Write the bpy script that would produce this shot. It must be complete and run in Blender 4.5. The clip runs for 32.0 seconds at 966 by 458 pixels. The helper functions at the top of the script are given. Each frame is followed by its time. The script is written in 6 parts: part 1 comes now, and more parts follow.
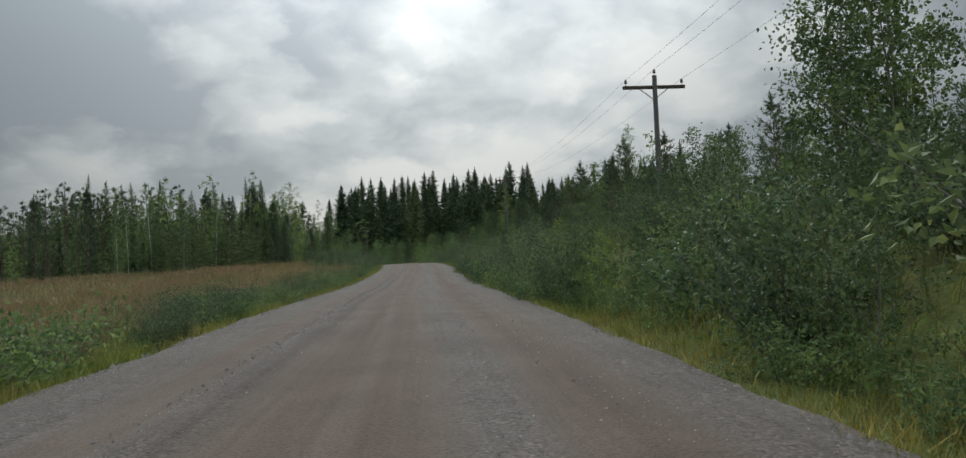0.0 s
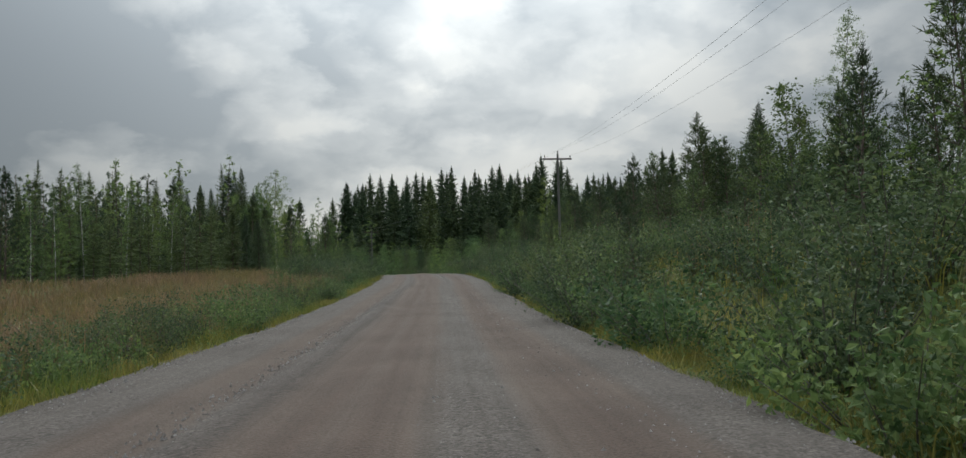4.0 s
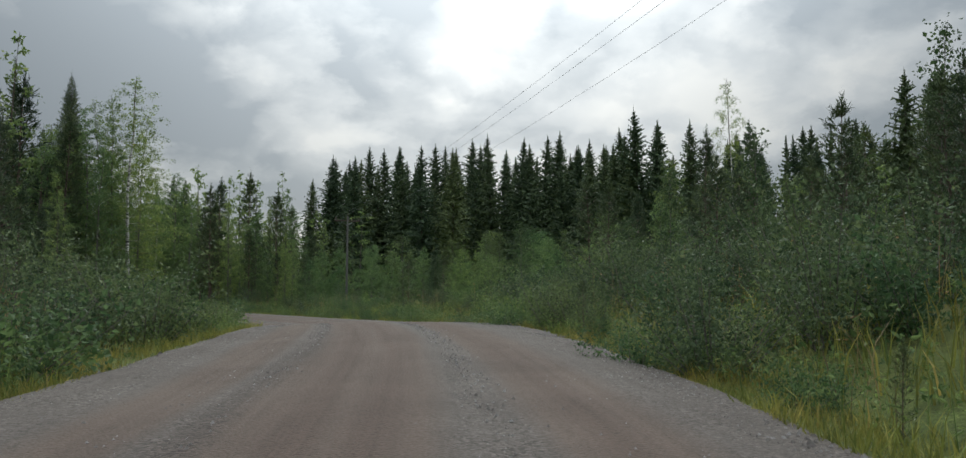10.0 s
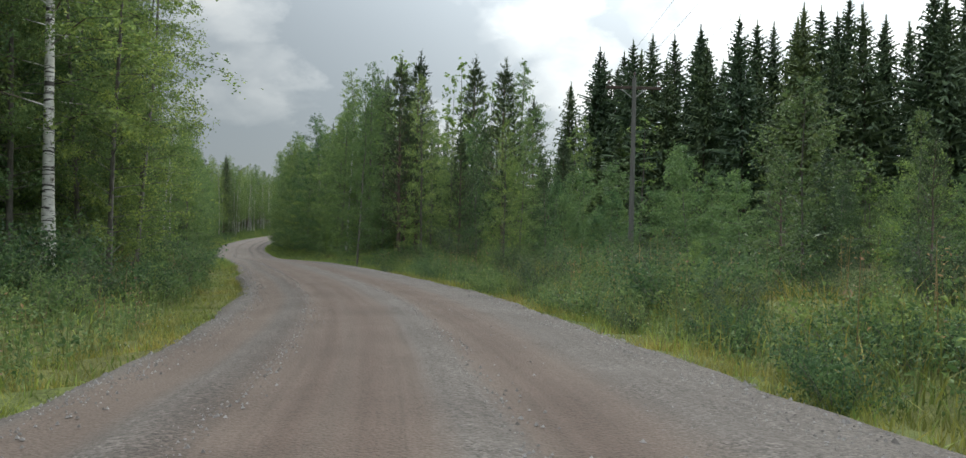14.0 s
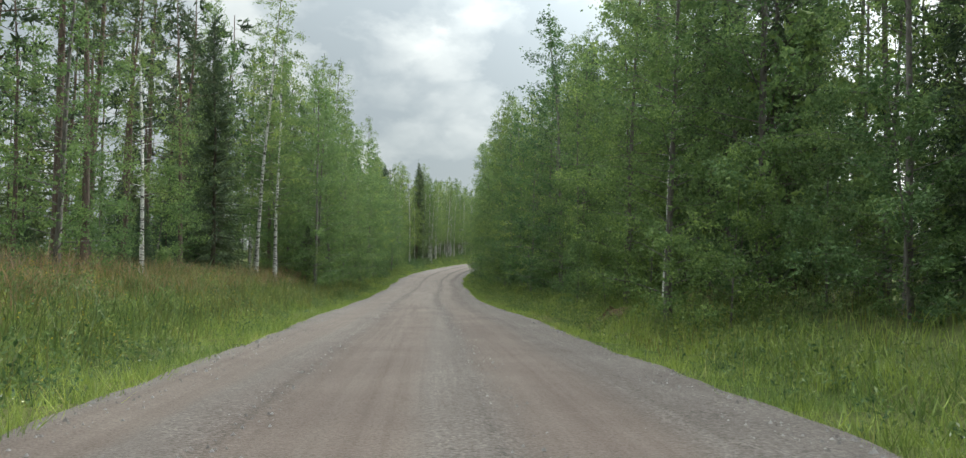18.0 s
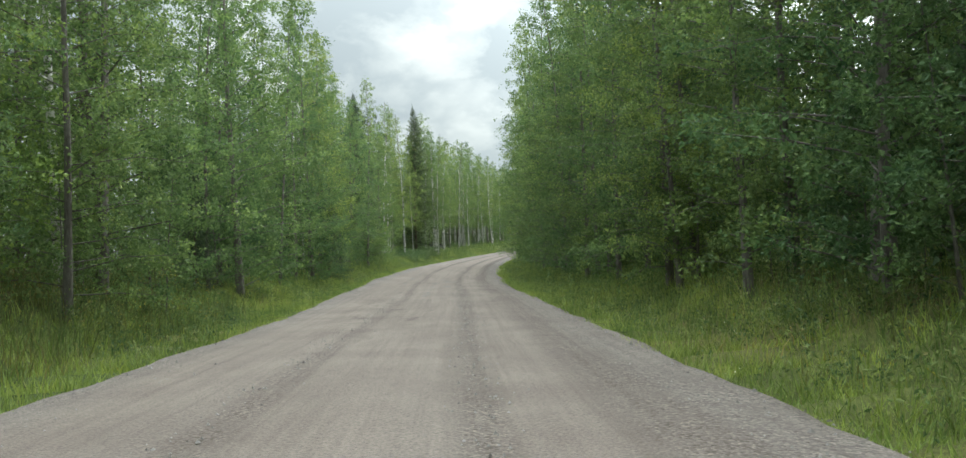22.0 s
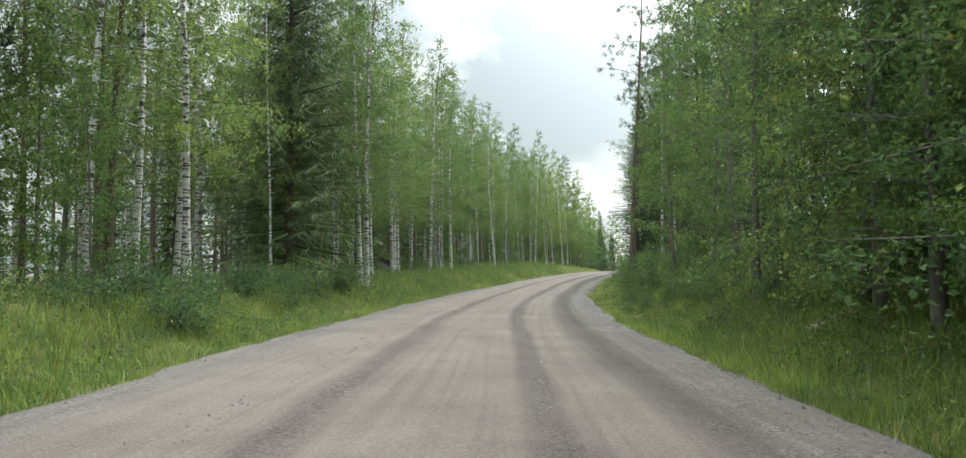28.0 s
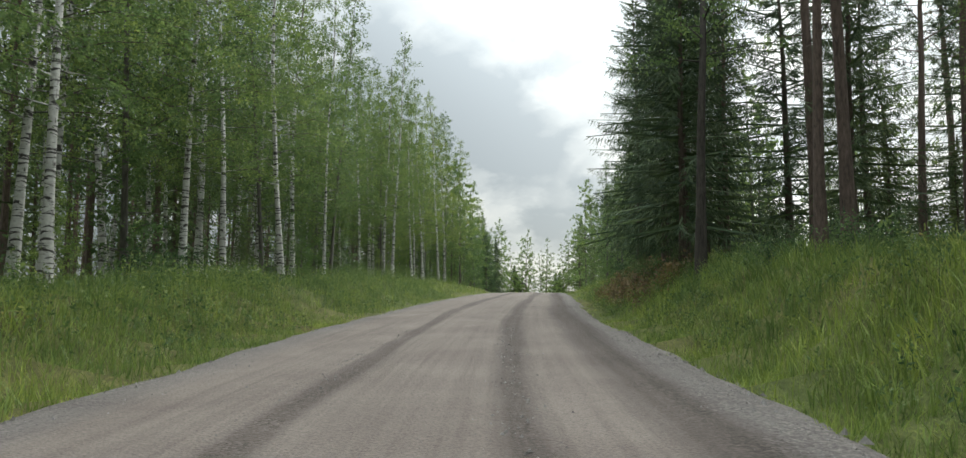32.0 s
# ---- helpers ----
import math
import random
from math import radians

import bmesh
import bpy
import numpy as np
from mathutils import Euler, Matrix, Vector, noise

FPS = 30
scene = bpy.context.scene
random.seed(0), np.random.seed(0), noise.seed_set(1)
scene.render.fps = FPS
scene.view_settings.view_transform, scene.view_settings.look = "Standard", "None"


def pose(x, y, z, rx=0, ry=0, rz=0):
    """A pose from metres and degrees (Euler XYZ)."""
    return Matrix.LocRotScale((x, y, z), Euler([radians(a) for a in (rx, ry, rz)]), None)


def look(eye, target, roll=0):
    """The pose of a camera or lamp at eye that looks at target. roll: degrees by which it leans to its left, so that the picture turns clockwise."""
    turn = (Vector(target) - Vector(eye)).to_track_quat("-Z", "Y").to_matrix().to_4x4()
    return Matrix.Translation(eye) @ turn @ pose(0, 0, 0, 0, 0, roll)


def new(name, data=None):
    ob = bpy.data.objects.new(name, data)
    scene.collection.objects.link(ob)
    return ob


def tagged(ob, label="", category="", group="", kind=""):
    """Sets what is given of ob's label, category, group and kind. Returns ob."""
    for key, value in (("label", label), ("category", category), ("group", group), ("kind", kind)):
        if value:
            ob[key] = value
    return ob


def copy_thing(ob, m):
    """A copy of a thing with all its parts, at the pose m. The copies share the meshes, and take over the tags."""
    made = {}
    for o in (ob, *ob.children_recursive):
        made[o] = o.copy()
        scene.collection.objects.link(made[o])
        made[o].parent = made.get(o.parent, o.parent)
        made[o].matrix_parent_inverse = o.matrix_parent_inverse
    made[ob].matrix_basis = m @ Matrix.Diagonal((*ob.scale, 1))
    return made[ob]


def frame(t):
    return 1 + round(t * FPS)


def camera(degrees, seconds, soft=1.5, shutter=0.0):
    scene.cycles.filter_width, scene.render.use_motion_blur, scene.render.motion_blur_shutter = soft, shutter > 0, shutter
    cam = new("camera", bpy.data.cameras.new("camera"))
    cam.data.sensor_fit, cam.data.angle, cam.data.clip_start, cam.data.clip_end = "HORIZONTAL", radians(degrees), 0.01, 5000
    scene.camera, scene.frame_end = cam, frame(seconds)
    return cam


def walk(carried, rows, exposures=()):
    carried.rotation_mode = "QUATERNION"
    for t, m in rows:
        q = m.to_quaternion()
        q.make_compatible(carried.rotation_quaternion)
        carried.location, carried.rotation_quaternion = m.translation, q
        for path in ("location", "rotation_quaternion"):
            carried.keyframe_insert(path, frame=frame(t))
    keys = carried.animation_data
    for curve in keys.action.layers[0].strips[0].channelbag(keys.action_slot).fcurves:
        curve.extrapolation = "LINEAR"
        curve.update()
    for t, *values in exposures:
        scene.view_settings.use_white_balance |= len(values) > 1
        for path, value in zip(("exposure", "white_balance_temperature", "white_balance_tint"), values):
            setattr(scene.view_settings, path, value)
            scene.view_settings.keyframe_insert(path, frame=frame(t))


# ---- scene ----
cam = camera(66.1, 32.0, soft=1.4)
PATH = [
    (0, (-0.000, 0.000, 1.200), (-0.001, 9.991, 1.620), -2.37),
    (0.5, (-0.257, 2.918, 1.216), (-0.251, 12.908, 1.669), -2.34),
    (1, (-0.523, 5.912, 1.243), (-0.504, 15.900, 1.731), -2.13),
    (1.5, (-0.779, 8.975, 1.272), (-0.976, 18.960, 1.779), -1.77),
    (2, (-1.050, 12.088, 1.292), (-1.263, 22.073, 1.784), -1.44),
    (2.5, (-1.332, 15.237, 1.305), (-1.559, 25.222, 1.810), -1.39),
    (3, (-1.625, 18.473, 1.312), (-1.863, 28.457, 1.816), -1.21),
    (3.5, (-1.935, 21.900, 1.308), (-2.156, 31.882, 1.863), -1.31),
    (4, (-2.264, 25.585, 1.297), (-2.466, 35.567, 1.863), -1.40),
    (4.5, (-2.613, 29.547, 1.288), (-2.791, 39.530, 1.845), -1.11),
    (5, (-2.975, 33.772, 1.281), (-3.124, 43.757, 1.823), -0.70),
    (5.5, (-3.341, 38.222, 1.278), (-3.463, 48.207, 1.808), -0.37),
    (6, (-3.705, 42.837, 1.284), (-3.814, 52.822, 1.811), -0.26),
    (6.5, (-4.090, 47.539, 1.313), (-4.214, 57.523, 1.872), -0.44),
    (7, (-4.457, 52.248, 1.380), (-4.587, 62.230, 1.969), -0.58),
    (7.5, (-4.835, 57.005, 1.490), (-4.932, 66.986, 2.096), -0.49),
    (8, (-5.240, 61.864, 1.625), (-5.331, 71.843, 2.274), 0.14),
    (8.5, (-5.649, 66.806, 1.768), (-5.724, 76.782, 2.458), 0.67),
    (9, (-6.112, 71.818, 1.903), (-6.212, 81.790, 2.645), 0.81),
    (9.5, (-6.647, 76.887, 2.035), (-6.944, 86.856, 2.766), 0.28),
    (10, (-7.243, 81.961, 2.174), (-7.780, 91.917, 2.946), 0.10),
    (10.5, (-7.922, 86.951, 2.308), (-8.497, 96.900, 3.133), 0.08),
    (11, (-8.725, 91.782, 2.405), (-9.715, 101.698, 3.231), -0.01),
    (11.5, (-9.653, 96.437, 2.429), (-11.206, 106.294, 3.088), 0.27),
    (12, (-10.705, 100.954, 2.367), (-12.566, 110.775, 2.657), 1.01),
    (12.5, (-11.920, 105.383, 2.229), (-13.794, 115.203, 2.492), 1.85),
    (13, (-13.325, 109.748, 2.037), (-15.792, 119.436, 2.260), 2.32),
    (13.5, (-14.946, 114.046, 1.823), (-18.201, 123.501, 1.940), 2.21),
    (14, (-16.849, 118.295, 1.614), (-20.787, 127.486, 1.729), 1.42),
    (14.5, (-19.087, 122.521, 1.431), (-23.602, 131.443, 1.561), 1.19),
    (15, (-21.651, 126.788, 1.288), (-26.602, 135.475, 1.457), 1.36),
    (15.5, (-24.576, 131.156, 1.199), (-29.925, 139.603, 1.384), 1.13),
    (16, (-28.046, 135.554, 1.162), (-33.957, 143.615, 1.434), 1.65),
    (16.5, (-32.088, 139.950, 1.161), (-38.341, 147.746, 1.508), 1.76),
    (17, (-36.424, 144.475, 1.163), (-42.698, 152.252, 1.545), 1.69),
    (17.5, (-40.739, 149.220, 1.135), (-46.879, 157.103, 1.528), 1.62),
    (18, (-44.956, 154.042, 1.057), (-51.202, 161.840, 1.491), 1.23),
    (18.5, (-49.091, 158.719, 0.936), (-55.451, 166.424, 1.369), 0.97),
    (19, (-53.159, 163.176, 0.779), (-59.590, 170.829, 1.051), 0.85),
    (19.5, (-57.197, 167.497, 0.599), (-63.642, 175.138, 0.885), 0.58),
    (20, (-61.198, 171.765, 0.416), (-67.605, 179.437, 0.713), 0.57),
    (20.5, (-65.160, 176.035, 0.236), (-71.544, 183.727, 0.515), -0.63),
    (21, (-69.065, 180.298, 0.062), (-75.425, 188.009, 0.363), -1.28),
    (21.5, (-72.874, 184.494, -0.094), (-79.214, 192.220, 0.236), -1.64),
    (22, (-76.558, 188.595, -0.221), (-82.873, 196.339, 0.170), -1.78),
    (22.5, (-80.128, 192.612, -0.305), (-86.424, 200.370, 0.121), -2.27),
    (23, (-83.636, 196.576, -0.360), (-89.928, 204.334, 0.103), -2.57),
    (23.5, (-87.185, 200.558, -0.380), (-93.461, 208.326, 0.138), -2.70),
    (24, (-90.840, 204.650, -0.382), (-97.098, 212.430, 0.184), -2.91),
    (24.5, (-94.585, 208.872, -0.379), (-100.852, 216.642, 0.218), -2.97),
    (25, (-98.329, 213.180, -0.362), (-104.587, 220.954, 0.275), -3.09),
    (25.5, (-102.107, 217.478, -0.300), (-108.330, 225.273, 0.405), -2.65),
    (26, (-105.888, 221.779, -0.209), (-112.118, 229.567, 0.527), -2.33),
    (26.5, (-109.664, 226.144, -0.102), (-115.891, 233.932, 0.646), -1.73),
    (27, (-113.445, 230.635, 0.017), (-119.641, 238.447, 0.768), -0.99),
    (27.5, (-117.232, 235.298, 0.142), (-123.369, 243.156, 0.902), -0.40),
    (28, (-120.996, 240.132, 0.265), (-127.046, 248.054, 1.064), -0.79),
    (28.5, (-124.688, 245.030, 0.357), (-130.433, 253.173, 1.189), -1.33),
    (29, (-128.254, 249.945, 0.432), (-133.768, 258.249, 1.239), -1.66),
    (29.5, (-131.660, 254.853, 0.519), (-136.878, 263.348, 1.294), -2.44),
    (30, (-134.891, 259.737, 0.646), (-139.884, 268.363, 1.466), -2.57),
    (30.5, (-137.968, 264.577, 0.812), (-142.782, 273.302, 1.647), -2.66),
    (31, (-140.881, 269.422, 0.999), (-145.529, 278.234, 1.857), -2.51),
    (31.5, (-143.642, 274.315, 1.197), (-148.214, 283.162, 2.102), -1.67),
    (32, (-146.269, 279.280, 1.405), (-150.762, 288.155, 2.435), -0.01),
]
walk(cam, [(t, look(eye, target, roll)) for t, eye, target, roll in PATH],
     exposures=[(0.0, -0.58, 6390, 5), (6.0, -0.6, 6390, 6), (9.0, -0.55, 6390, 6), (12.0, -0.05, 6400, 6), (15.0, 0.25, 6420, 5), (18.0, 0.66, 6520, 3), (20.0, 0.78, 6500, 1),
                (24.0, 0.97, 6500, 0), (28.0, 0.82, 6550, 2), (30.0, 0.46, 6540, 2), (31.0, 0.14, 6540, 2), (32.0, 0.18, 6540, 4)])

# ---- world and sun: an overcast sky, brightest behind thin cloud ahead ----
SUN_AZ, SUN_EL = radians(-3), radians(28)      # azimuth from +y, clockwise
CLOUD_SHIFT = 3.7
sun_dir = Vector((math.sin(SUN_AZ) * math.cos(SUN_EL), math.cos(SUN_AZ) * math.cos(SUN_EL), math.sin(SUN_EL)))
world = bpy.data.worlds.new("overcast_sky")
scene.world = world
world.use_nodes = True
wn, wl = world.node_tree.nodes, world.node_tree.links
wn.clear()


def wnode(kind, **values):
    n = wn.new(kind)
    for k, v in values.items():
        n.inputs[k].default_value = v
    return n


def wmath(op, a, b=None, clamp=False):
    n = wn.new("ShaderNodeMath")
    n.operation, n.use_clamp = op, clamp
    for i, v in enumerate((a, b)):
        if v is None:
            continue
        if isinstance(v, (int, float)):
            n.inputs[i].default_value = v
        else:
            wl.new(v, n.inputs[i])
    return n.outputs[0]


coord = wn.new("ShaderNodeTexCoord")
sep = wn.new("ShaderNodeSeparateXYZ")
wl.new(coord.outputs["Generated"], sep.inputs[0])
up = wmath("MAXIMUM", sep.outputs[2], 0.0)
plane = wn.new("ShaderNodeCombineXYZ")
flat = wmath("DIVIDE", 1.0, wmath("ADD", up, 0.45))        # a level layer of cloud, seen from below
wl.new(wmath("ADD", wmath("MULTIPLY", sep.outputs[0], flat), CLOUD_SHIFT), plane.inputs[0])
wl.new(wmath("MULTIPLY", sep.outputs[1], flat), plane.inputs[1])
big = wnode("ShaderNodeTexNoise", Scale=1.9, Detail=9.0, Roughness=0.5, Distortion=0.0)
small = wnode("ShaderNodeTexNoise", Scale=6.5, Detail=8.0, Roughness=0.6, Distortion=0.15)
wl.new(plane.outputs[0], big.inputs["Vector"])
wl.new(plane.outputs[0], small.inputs["Vector"])
puff = wn.new("ShaderNodeTexVoronoi")
puff.feature = "SMOOTH_F1"
puff.inputs["Scale"].default_value, puff.inputs["Smoothness"].default_value, puff.inputs["Detail"].default_value = 5.0, 0.55, 2.0
bent = wn.new("ShaderNodeVectorMath")
bent.operation = "MULTIPLY_ADD"
wl.new(small.outputs["Color"], bent.inputs[0])
bent.inputs[1].default_value = (0.22, 0.22, 0.0)
wl.new(plane.outputs[0], bent.inputs[2])
wl.new(bent.outputs[0], puff.inputs["Vector"])
thick = wmath("ADD", wmath("MULTIPLY", big.outputs[0], 0.66), wmath("MULTIPLY", small.outputs[0], 0.16))
thick = wmath("ADD", thick, wmath("MULTIPLY", puff.outputs["Distance"], 0.28))
dot = wn.new("ShaderNodeVectorMath")
dot.operation = "DOT_PRODUCT"
wl.new(coord.outputs["Generated"], dot.inputs[0])
dot.inputs[1].default_value = sun_dir
near_sun = wmath("POWER", wmath("MAXIMUM", dot.outputs["Value"], 0.0), 9.0)
glow = wmath("MULTIPLY", near_sun, 0.06)
level = wmath("SUBTRACT", thick, glow)
# masses of thick and thin cloud: azimuth, height, narrowness, weight
for az, el, narrow, weight in ((-28, 17, 40, 0.06), (-2, 19, 60, -0.14), (-8.5, 22.5, 520, 0.13), (19, 17, 90, 0.05), (-14, 6, 60, -0.08), (-44, 14, 50, -0.035), (-30, 12, 200, 0.04)):
    a_, e_ = radians(az), radians(el)
    lobe = wn.new("ShaderNodeVectorMath")
    lobe.operation = "DOT_PRODUCT"
    wl.new(coord.outputs["Generated"], lobe.inputs[0])
    lobe.inputs[1].default_value = (math.sin(a_) * math.cos(e_), math.cos(a_) * math.cos(e_), math.sin(e_))
    level = wmath("ADD", level, wmath("MULTIPLY", wmath("POWER", wmath("MAXIMUM", lobe.outputs["Value"], 0.0), float(narrow)), weight))
ramp = wn.new("ShaderNodeValToRGB")
els = ramp.color_ramp.elements
els[0].position, els[0].color = 0.455, (1.18, 1.18, 1.17, 1)
els[1].position, els[1].color = 0.70, (0.585, 0.64, 0.70, 1)
mid = els.new(0.555)
mid.color = (0.95, 0.98, 1.01, 1)
wl.new(level, ramp.inputs[0])
sky = wn.new("ShaderNodeTexSky")
sky.sky_type, sky.sun_disc, sky.sun_elevation, sky.sun_rotation = "NISHITA", False, SUN_EL, SUN_AZ
skydim = wn.new("ShaderNodeVectorMath")
skydim.operation = "SCALE"
skydim.inputs["Scale"].default_value = 0.1
wl.new(sky.outputs[0], skydim.inputs[0])
overhead = wmath("ADD", wmath("MULTIPLY", wmath("POWER", up, 3.0), 10.0), 0.84)      # an overcast sky is brightest overhead
zenith = wmath("MULTIPLY", overhead, wmath("ADD", wmath("MULTIPLY", near_sun, 1.0), 0.51))
dome = wn.new("ShaderNodeVectorMath")
dome.operation = "SCALE"
wl.new(ramp.outputs[0], dome.inputs[0])
wl.new(zenith, dome.inputs["Scale"])
mixs = wn.new("ShaderNodeMix")
mixs.data_type = "RGBA"
mixs.inputs[0].default_value = 0.93
wl.new(skydim.outputs[0], mixs.inputs[6])
wl.new(dome.outputs[0], mixs.inputs[7])
bg = wnode("ShaderNodeBackground", Strength=0.95)
wl.new(mixs.outputs[2], bg.inputs["Color"])
wout = wn.new("ShaderNodeOutputWorld")
wl.new(bg.outputs[0], wout.inputs["Surface"])

sun_data = bpy.data.lights.new("sun", "SUN")
sun_data.energy, sun_data.angle, sun_data.color = 1.5, radians(40), (1.0, 0.96, 0.9)
sun = new("sun", sun_data)
sun.matrix_world = look(Vector((0, 0, 60)), Vector((0, 0, 60)) - sun_dir)

# ---- materials ----


class Nodes:
    """A short hand for one node material."""

    def __init__(self, name):
        self.mat = bpy.data.materials.new(name)
        self.mat.use_nodes = True
        self.n, self.l = self.mat.node_tree.nodes, self.mat.node_tree.links
        self.n.clear()
        self.out = self.n.new("ShaderNodeOutputMaterial")

    def put(self, socket, value):
        if isinstance(value, bpy.types.NodeSocket):
            self.l.new(value, socket)
        elif value is not None:
            socket.default_value = value

    def add(self, kind, **values):
        node = self.n.new(kind)
        for k, v in values.items():
            self.put(node.inputs[k.replace("_", " ")], v)
        return node

    def coords(self, which="Object"):
        return self.n.new("ShaderNodeTexCoord").outputs[which]

    def scaled(self, vec, s):
        m = self.n.new("ShaderNodeMapping")
        self.l.new(vec, m.inputs[0])
        m.inputs["Scale"].default_value = s
        return m.outputs[0]

    def noise(self, vec, scale, detail=4.0, rough=0.55, warp=0.0):
        n = self.add("ShaderNodeTexNoise", Scale=scale, Detail=detail, Roughness=rough, Distortion=warp)
        if vec is not None:
            self.l.new(vec, n.inputs["Vector"])
        return n.outputs[0]

    def math(self, op, a, b=0.0, clamp=False):
        n = self.n.new("ShaderNodeMath")
        n.operation, n.use_clamp = op, clamp
        self.put(n.inputs[0], a)
        self.put(n.inputs[1], b)
        return n.outputs[0]

    def ramp(self, fac, stops):
        r = self.n.new("ShaderNodeValToRGB")
        e = r.color_ramp.elements
        while len(e) < len(stops):
            e.new(0.5)
        for el, (p, c) in zip(e, stops):
            el.position, el.color = p, (*c, 1) if len(c) == 3 else c
        self.put(r.inputs[0], fac)
        return r.outputs[0]

    def mix(self, fac, a, b, blend="MIX"):
        m = self.n.new("ShaderNodeMix")
        m.data_type, m.blend_type = "RGBA", blend
        for s, v in ((m.inputs[0], fac), (m.inputs[6], a), (m.inputs[7], b)):
            if isinstance(v, tuple):
                v = (*v, 1) if len(v) == 3 else v
            self.put(s, v)
        return m.outputs[2]

    def bump(self, height, strength=0.3, distance=0.02):
        return self.add("ShaderNodeBump", Strength=strength, Distance=distance, Height=height).outputs[0]

    def finish(self, color, rough=0.8, normal=None, metal=0.0, spec=0.3, translucent=0.0):
        b = self.add("ShaderNodeBsdfPrincipled", Roughness=rough, Metallic=metal)
        self.put(b.inputs["Base Color"], (*color, 1) if isinstance(color, tuple) else color)
        b.inputs["Specular IOR Level"].default_value = spec
        if normal is not None:
            self.l.new(normal, b.inputs["Normal"])
        shader = b.outputs[0]
        if translucent:
            t = self.n.new("ShaderNodeBsdfTranslucent")
            self.put(t.inputs[0], (*color, 1) if isinstance(color, tuple) else color)
            m = self.n.new("ShaderNodeMixShader")
            m.inputs[0].default_value = translucent
            self.l.new(shader, m.inputs[1])
            self.l.new(t.outputs[0], m.inputs[2])
            shader = m.outputs[0]
        self.l.new(shader, self.out.inputs[0])
        return self.mat


def foliage(name, dark, light, dry=None, translucent=0.5, rough=0.5, patches=None):
    m = Nodes(name)
    island = m.n.new("ShaderNodeNewGeometry").outputs["Random Per Island"]
    tree = m.n.new("ShaderNodeObjectInfo").outputs["Random"]
    stops = [(0.0, dark), (0.75, light)]
    if dry:
        stops.append((0.96, light))
        stops.append((1.0, dry))
    col = m.ramp(island, stops)
    tone = m.ramp(tree, [(0.0, (0.60, 0.70, 0.72)), (0.45, (0.95, 0.96, 0.96)), (0.8, (1.12, 1.08, 0.97)), (1.0, (1.28, 1.18, 0.92))])
    if patches:
        spread = m.noise(m.coords(), 0.32, 4.0, 0.6, 0.5)
        col = m.mix(m.ramp(spread, [(0.42, (0, 0, 0)), (0.62, (1, 1, 1))]), col, m.ramp(island, [(0.0, patches[0]), (1.0, patches[1])]))
    # lit and shaded clumps, painted into the leaf colour by noise
    clump_light = m.noise(m.coords(), 1.5, 3.0, 0.55, 0.3)
    col = m.mix(1.0, col, m.ramp(clump_light, [(0.36, (0.66, 0.72, 0.74)), (0.5, (1.0, 1.0, 1.0)), (0.64, (1.38, 1.30, 1.12))]), "MULTIPLY")
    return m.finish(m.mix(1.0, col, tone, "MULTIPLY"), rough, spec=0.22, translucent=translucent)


def bark(name, light, dark, scale=(6, 6, 1.2), rough=0.9):
    m = Nodes(name)
    v = m.scaled(m.coords(), scale)
    n = m.noise(v, 3.0, 6.0, 0.65, 0.4)
    col = m.ramp(n, [(0.3, dark), (0.7, light)])
    return m.finish(col, rough, m.bump(n, 0.6, 0.03))


def birch_bark():
    m = Nodes("birch_bark")
    v = m.coords()
    marks = m.noise(m.scaled(v, (2.2, 2.2, 9.0)), 1.2, 4.0, 0.6, 0.8)
    low = m.noise(m.scaled(v, (7, 7, 2.2)), 1.0, 3.0, 0.6)
    mask = m.ramp(marks, [(0.515, (0, 0, 0)), (0.565, (1, 1, 1))])
    mask2 = m.ramp(low, [(0.60, (0, 0, 0)), (0.68, (1, 1, 1))])
    white = m.ramp(m.noise(v, 9.0, 3.0), [(0.3, (0.36, 0.35, 0.32)), (0.7, (0.56, 0.55, 0.51))])
    col = m.mix(mask, white, (0.045, 0.04, 0.036))
    col = m.mix(mask2, col, (0.07, 0.062, 0.052))
    flat = m.n.new("ShaderNodeVectorMath")          # twigs and limbs are dark, the stem is white
    flat.operation = "LENGTH"
    m.l.new(m.scaled(v, (1, 1, 0)), flat.inputs[0])
    col = m.mix(m.ramp(flat.outputs["Value"], [(0.30, (0, 0, 0)), (0.55, (1, 1, 1))]), col, (0.075, 0.055, 0.045))
    return m.finish(col, 0.75, m.bump(marks, 0.3, 0.01))


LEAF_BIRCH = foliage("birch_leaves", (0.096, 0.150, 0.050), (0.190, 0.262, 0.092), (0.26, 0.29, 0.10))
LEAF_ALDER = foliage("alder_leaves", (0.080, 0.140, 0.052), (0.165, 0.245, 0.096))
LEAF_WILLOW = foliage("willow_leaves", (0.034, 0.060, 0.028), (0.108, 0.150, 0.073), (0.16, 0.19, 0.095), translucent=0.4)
# sallow and young birch leaves, their colour darkened to stand in for backlighting
LEAF_BACKLIT = foliage("backlit_thicket_leaves", (0.050, 0.084, 0.033), (0.116, 0.164, 0.066), (0.15, 0.18, 0.07), translucent=0.4)
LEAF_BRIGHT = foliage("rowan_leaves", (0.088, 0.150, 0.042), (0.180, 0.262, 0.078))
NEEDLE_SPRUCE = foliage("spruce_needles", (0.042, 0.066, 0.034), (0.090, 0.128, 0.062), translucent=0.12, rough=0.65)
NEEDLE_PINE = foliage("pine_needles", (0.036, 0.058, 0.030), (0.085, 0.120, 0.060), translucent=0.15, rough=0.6)
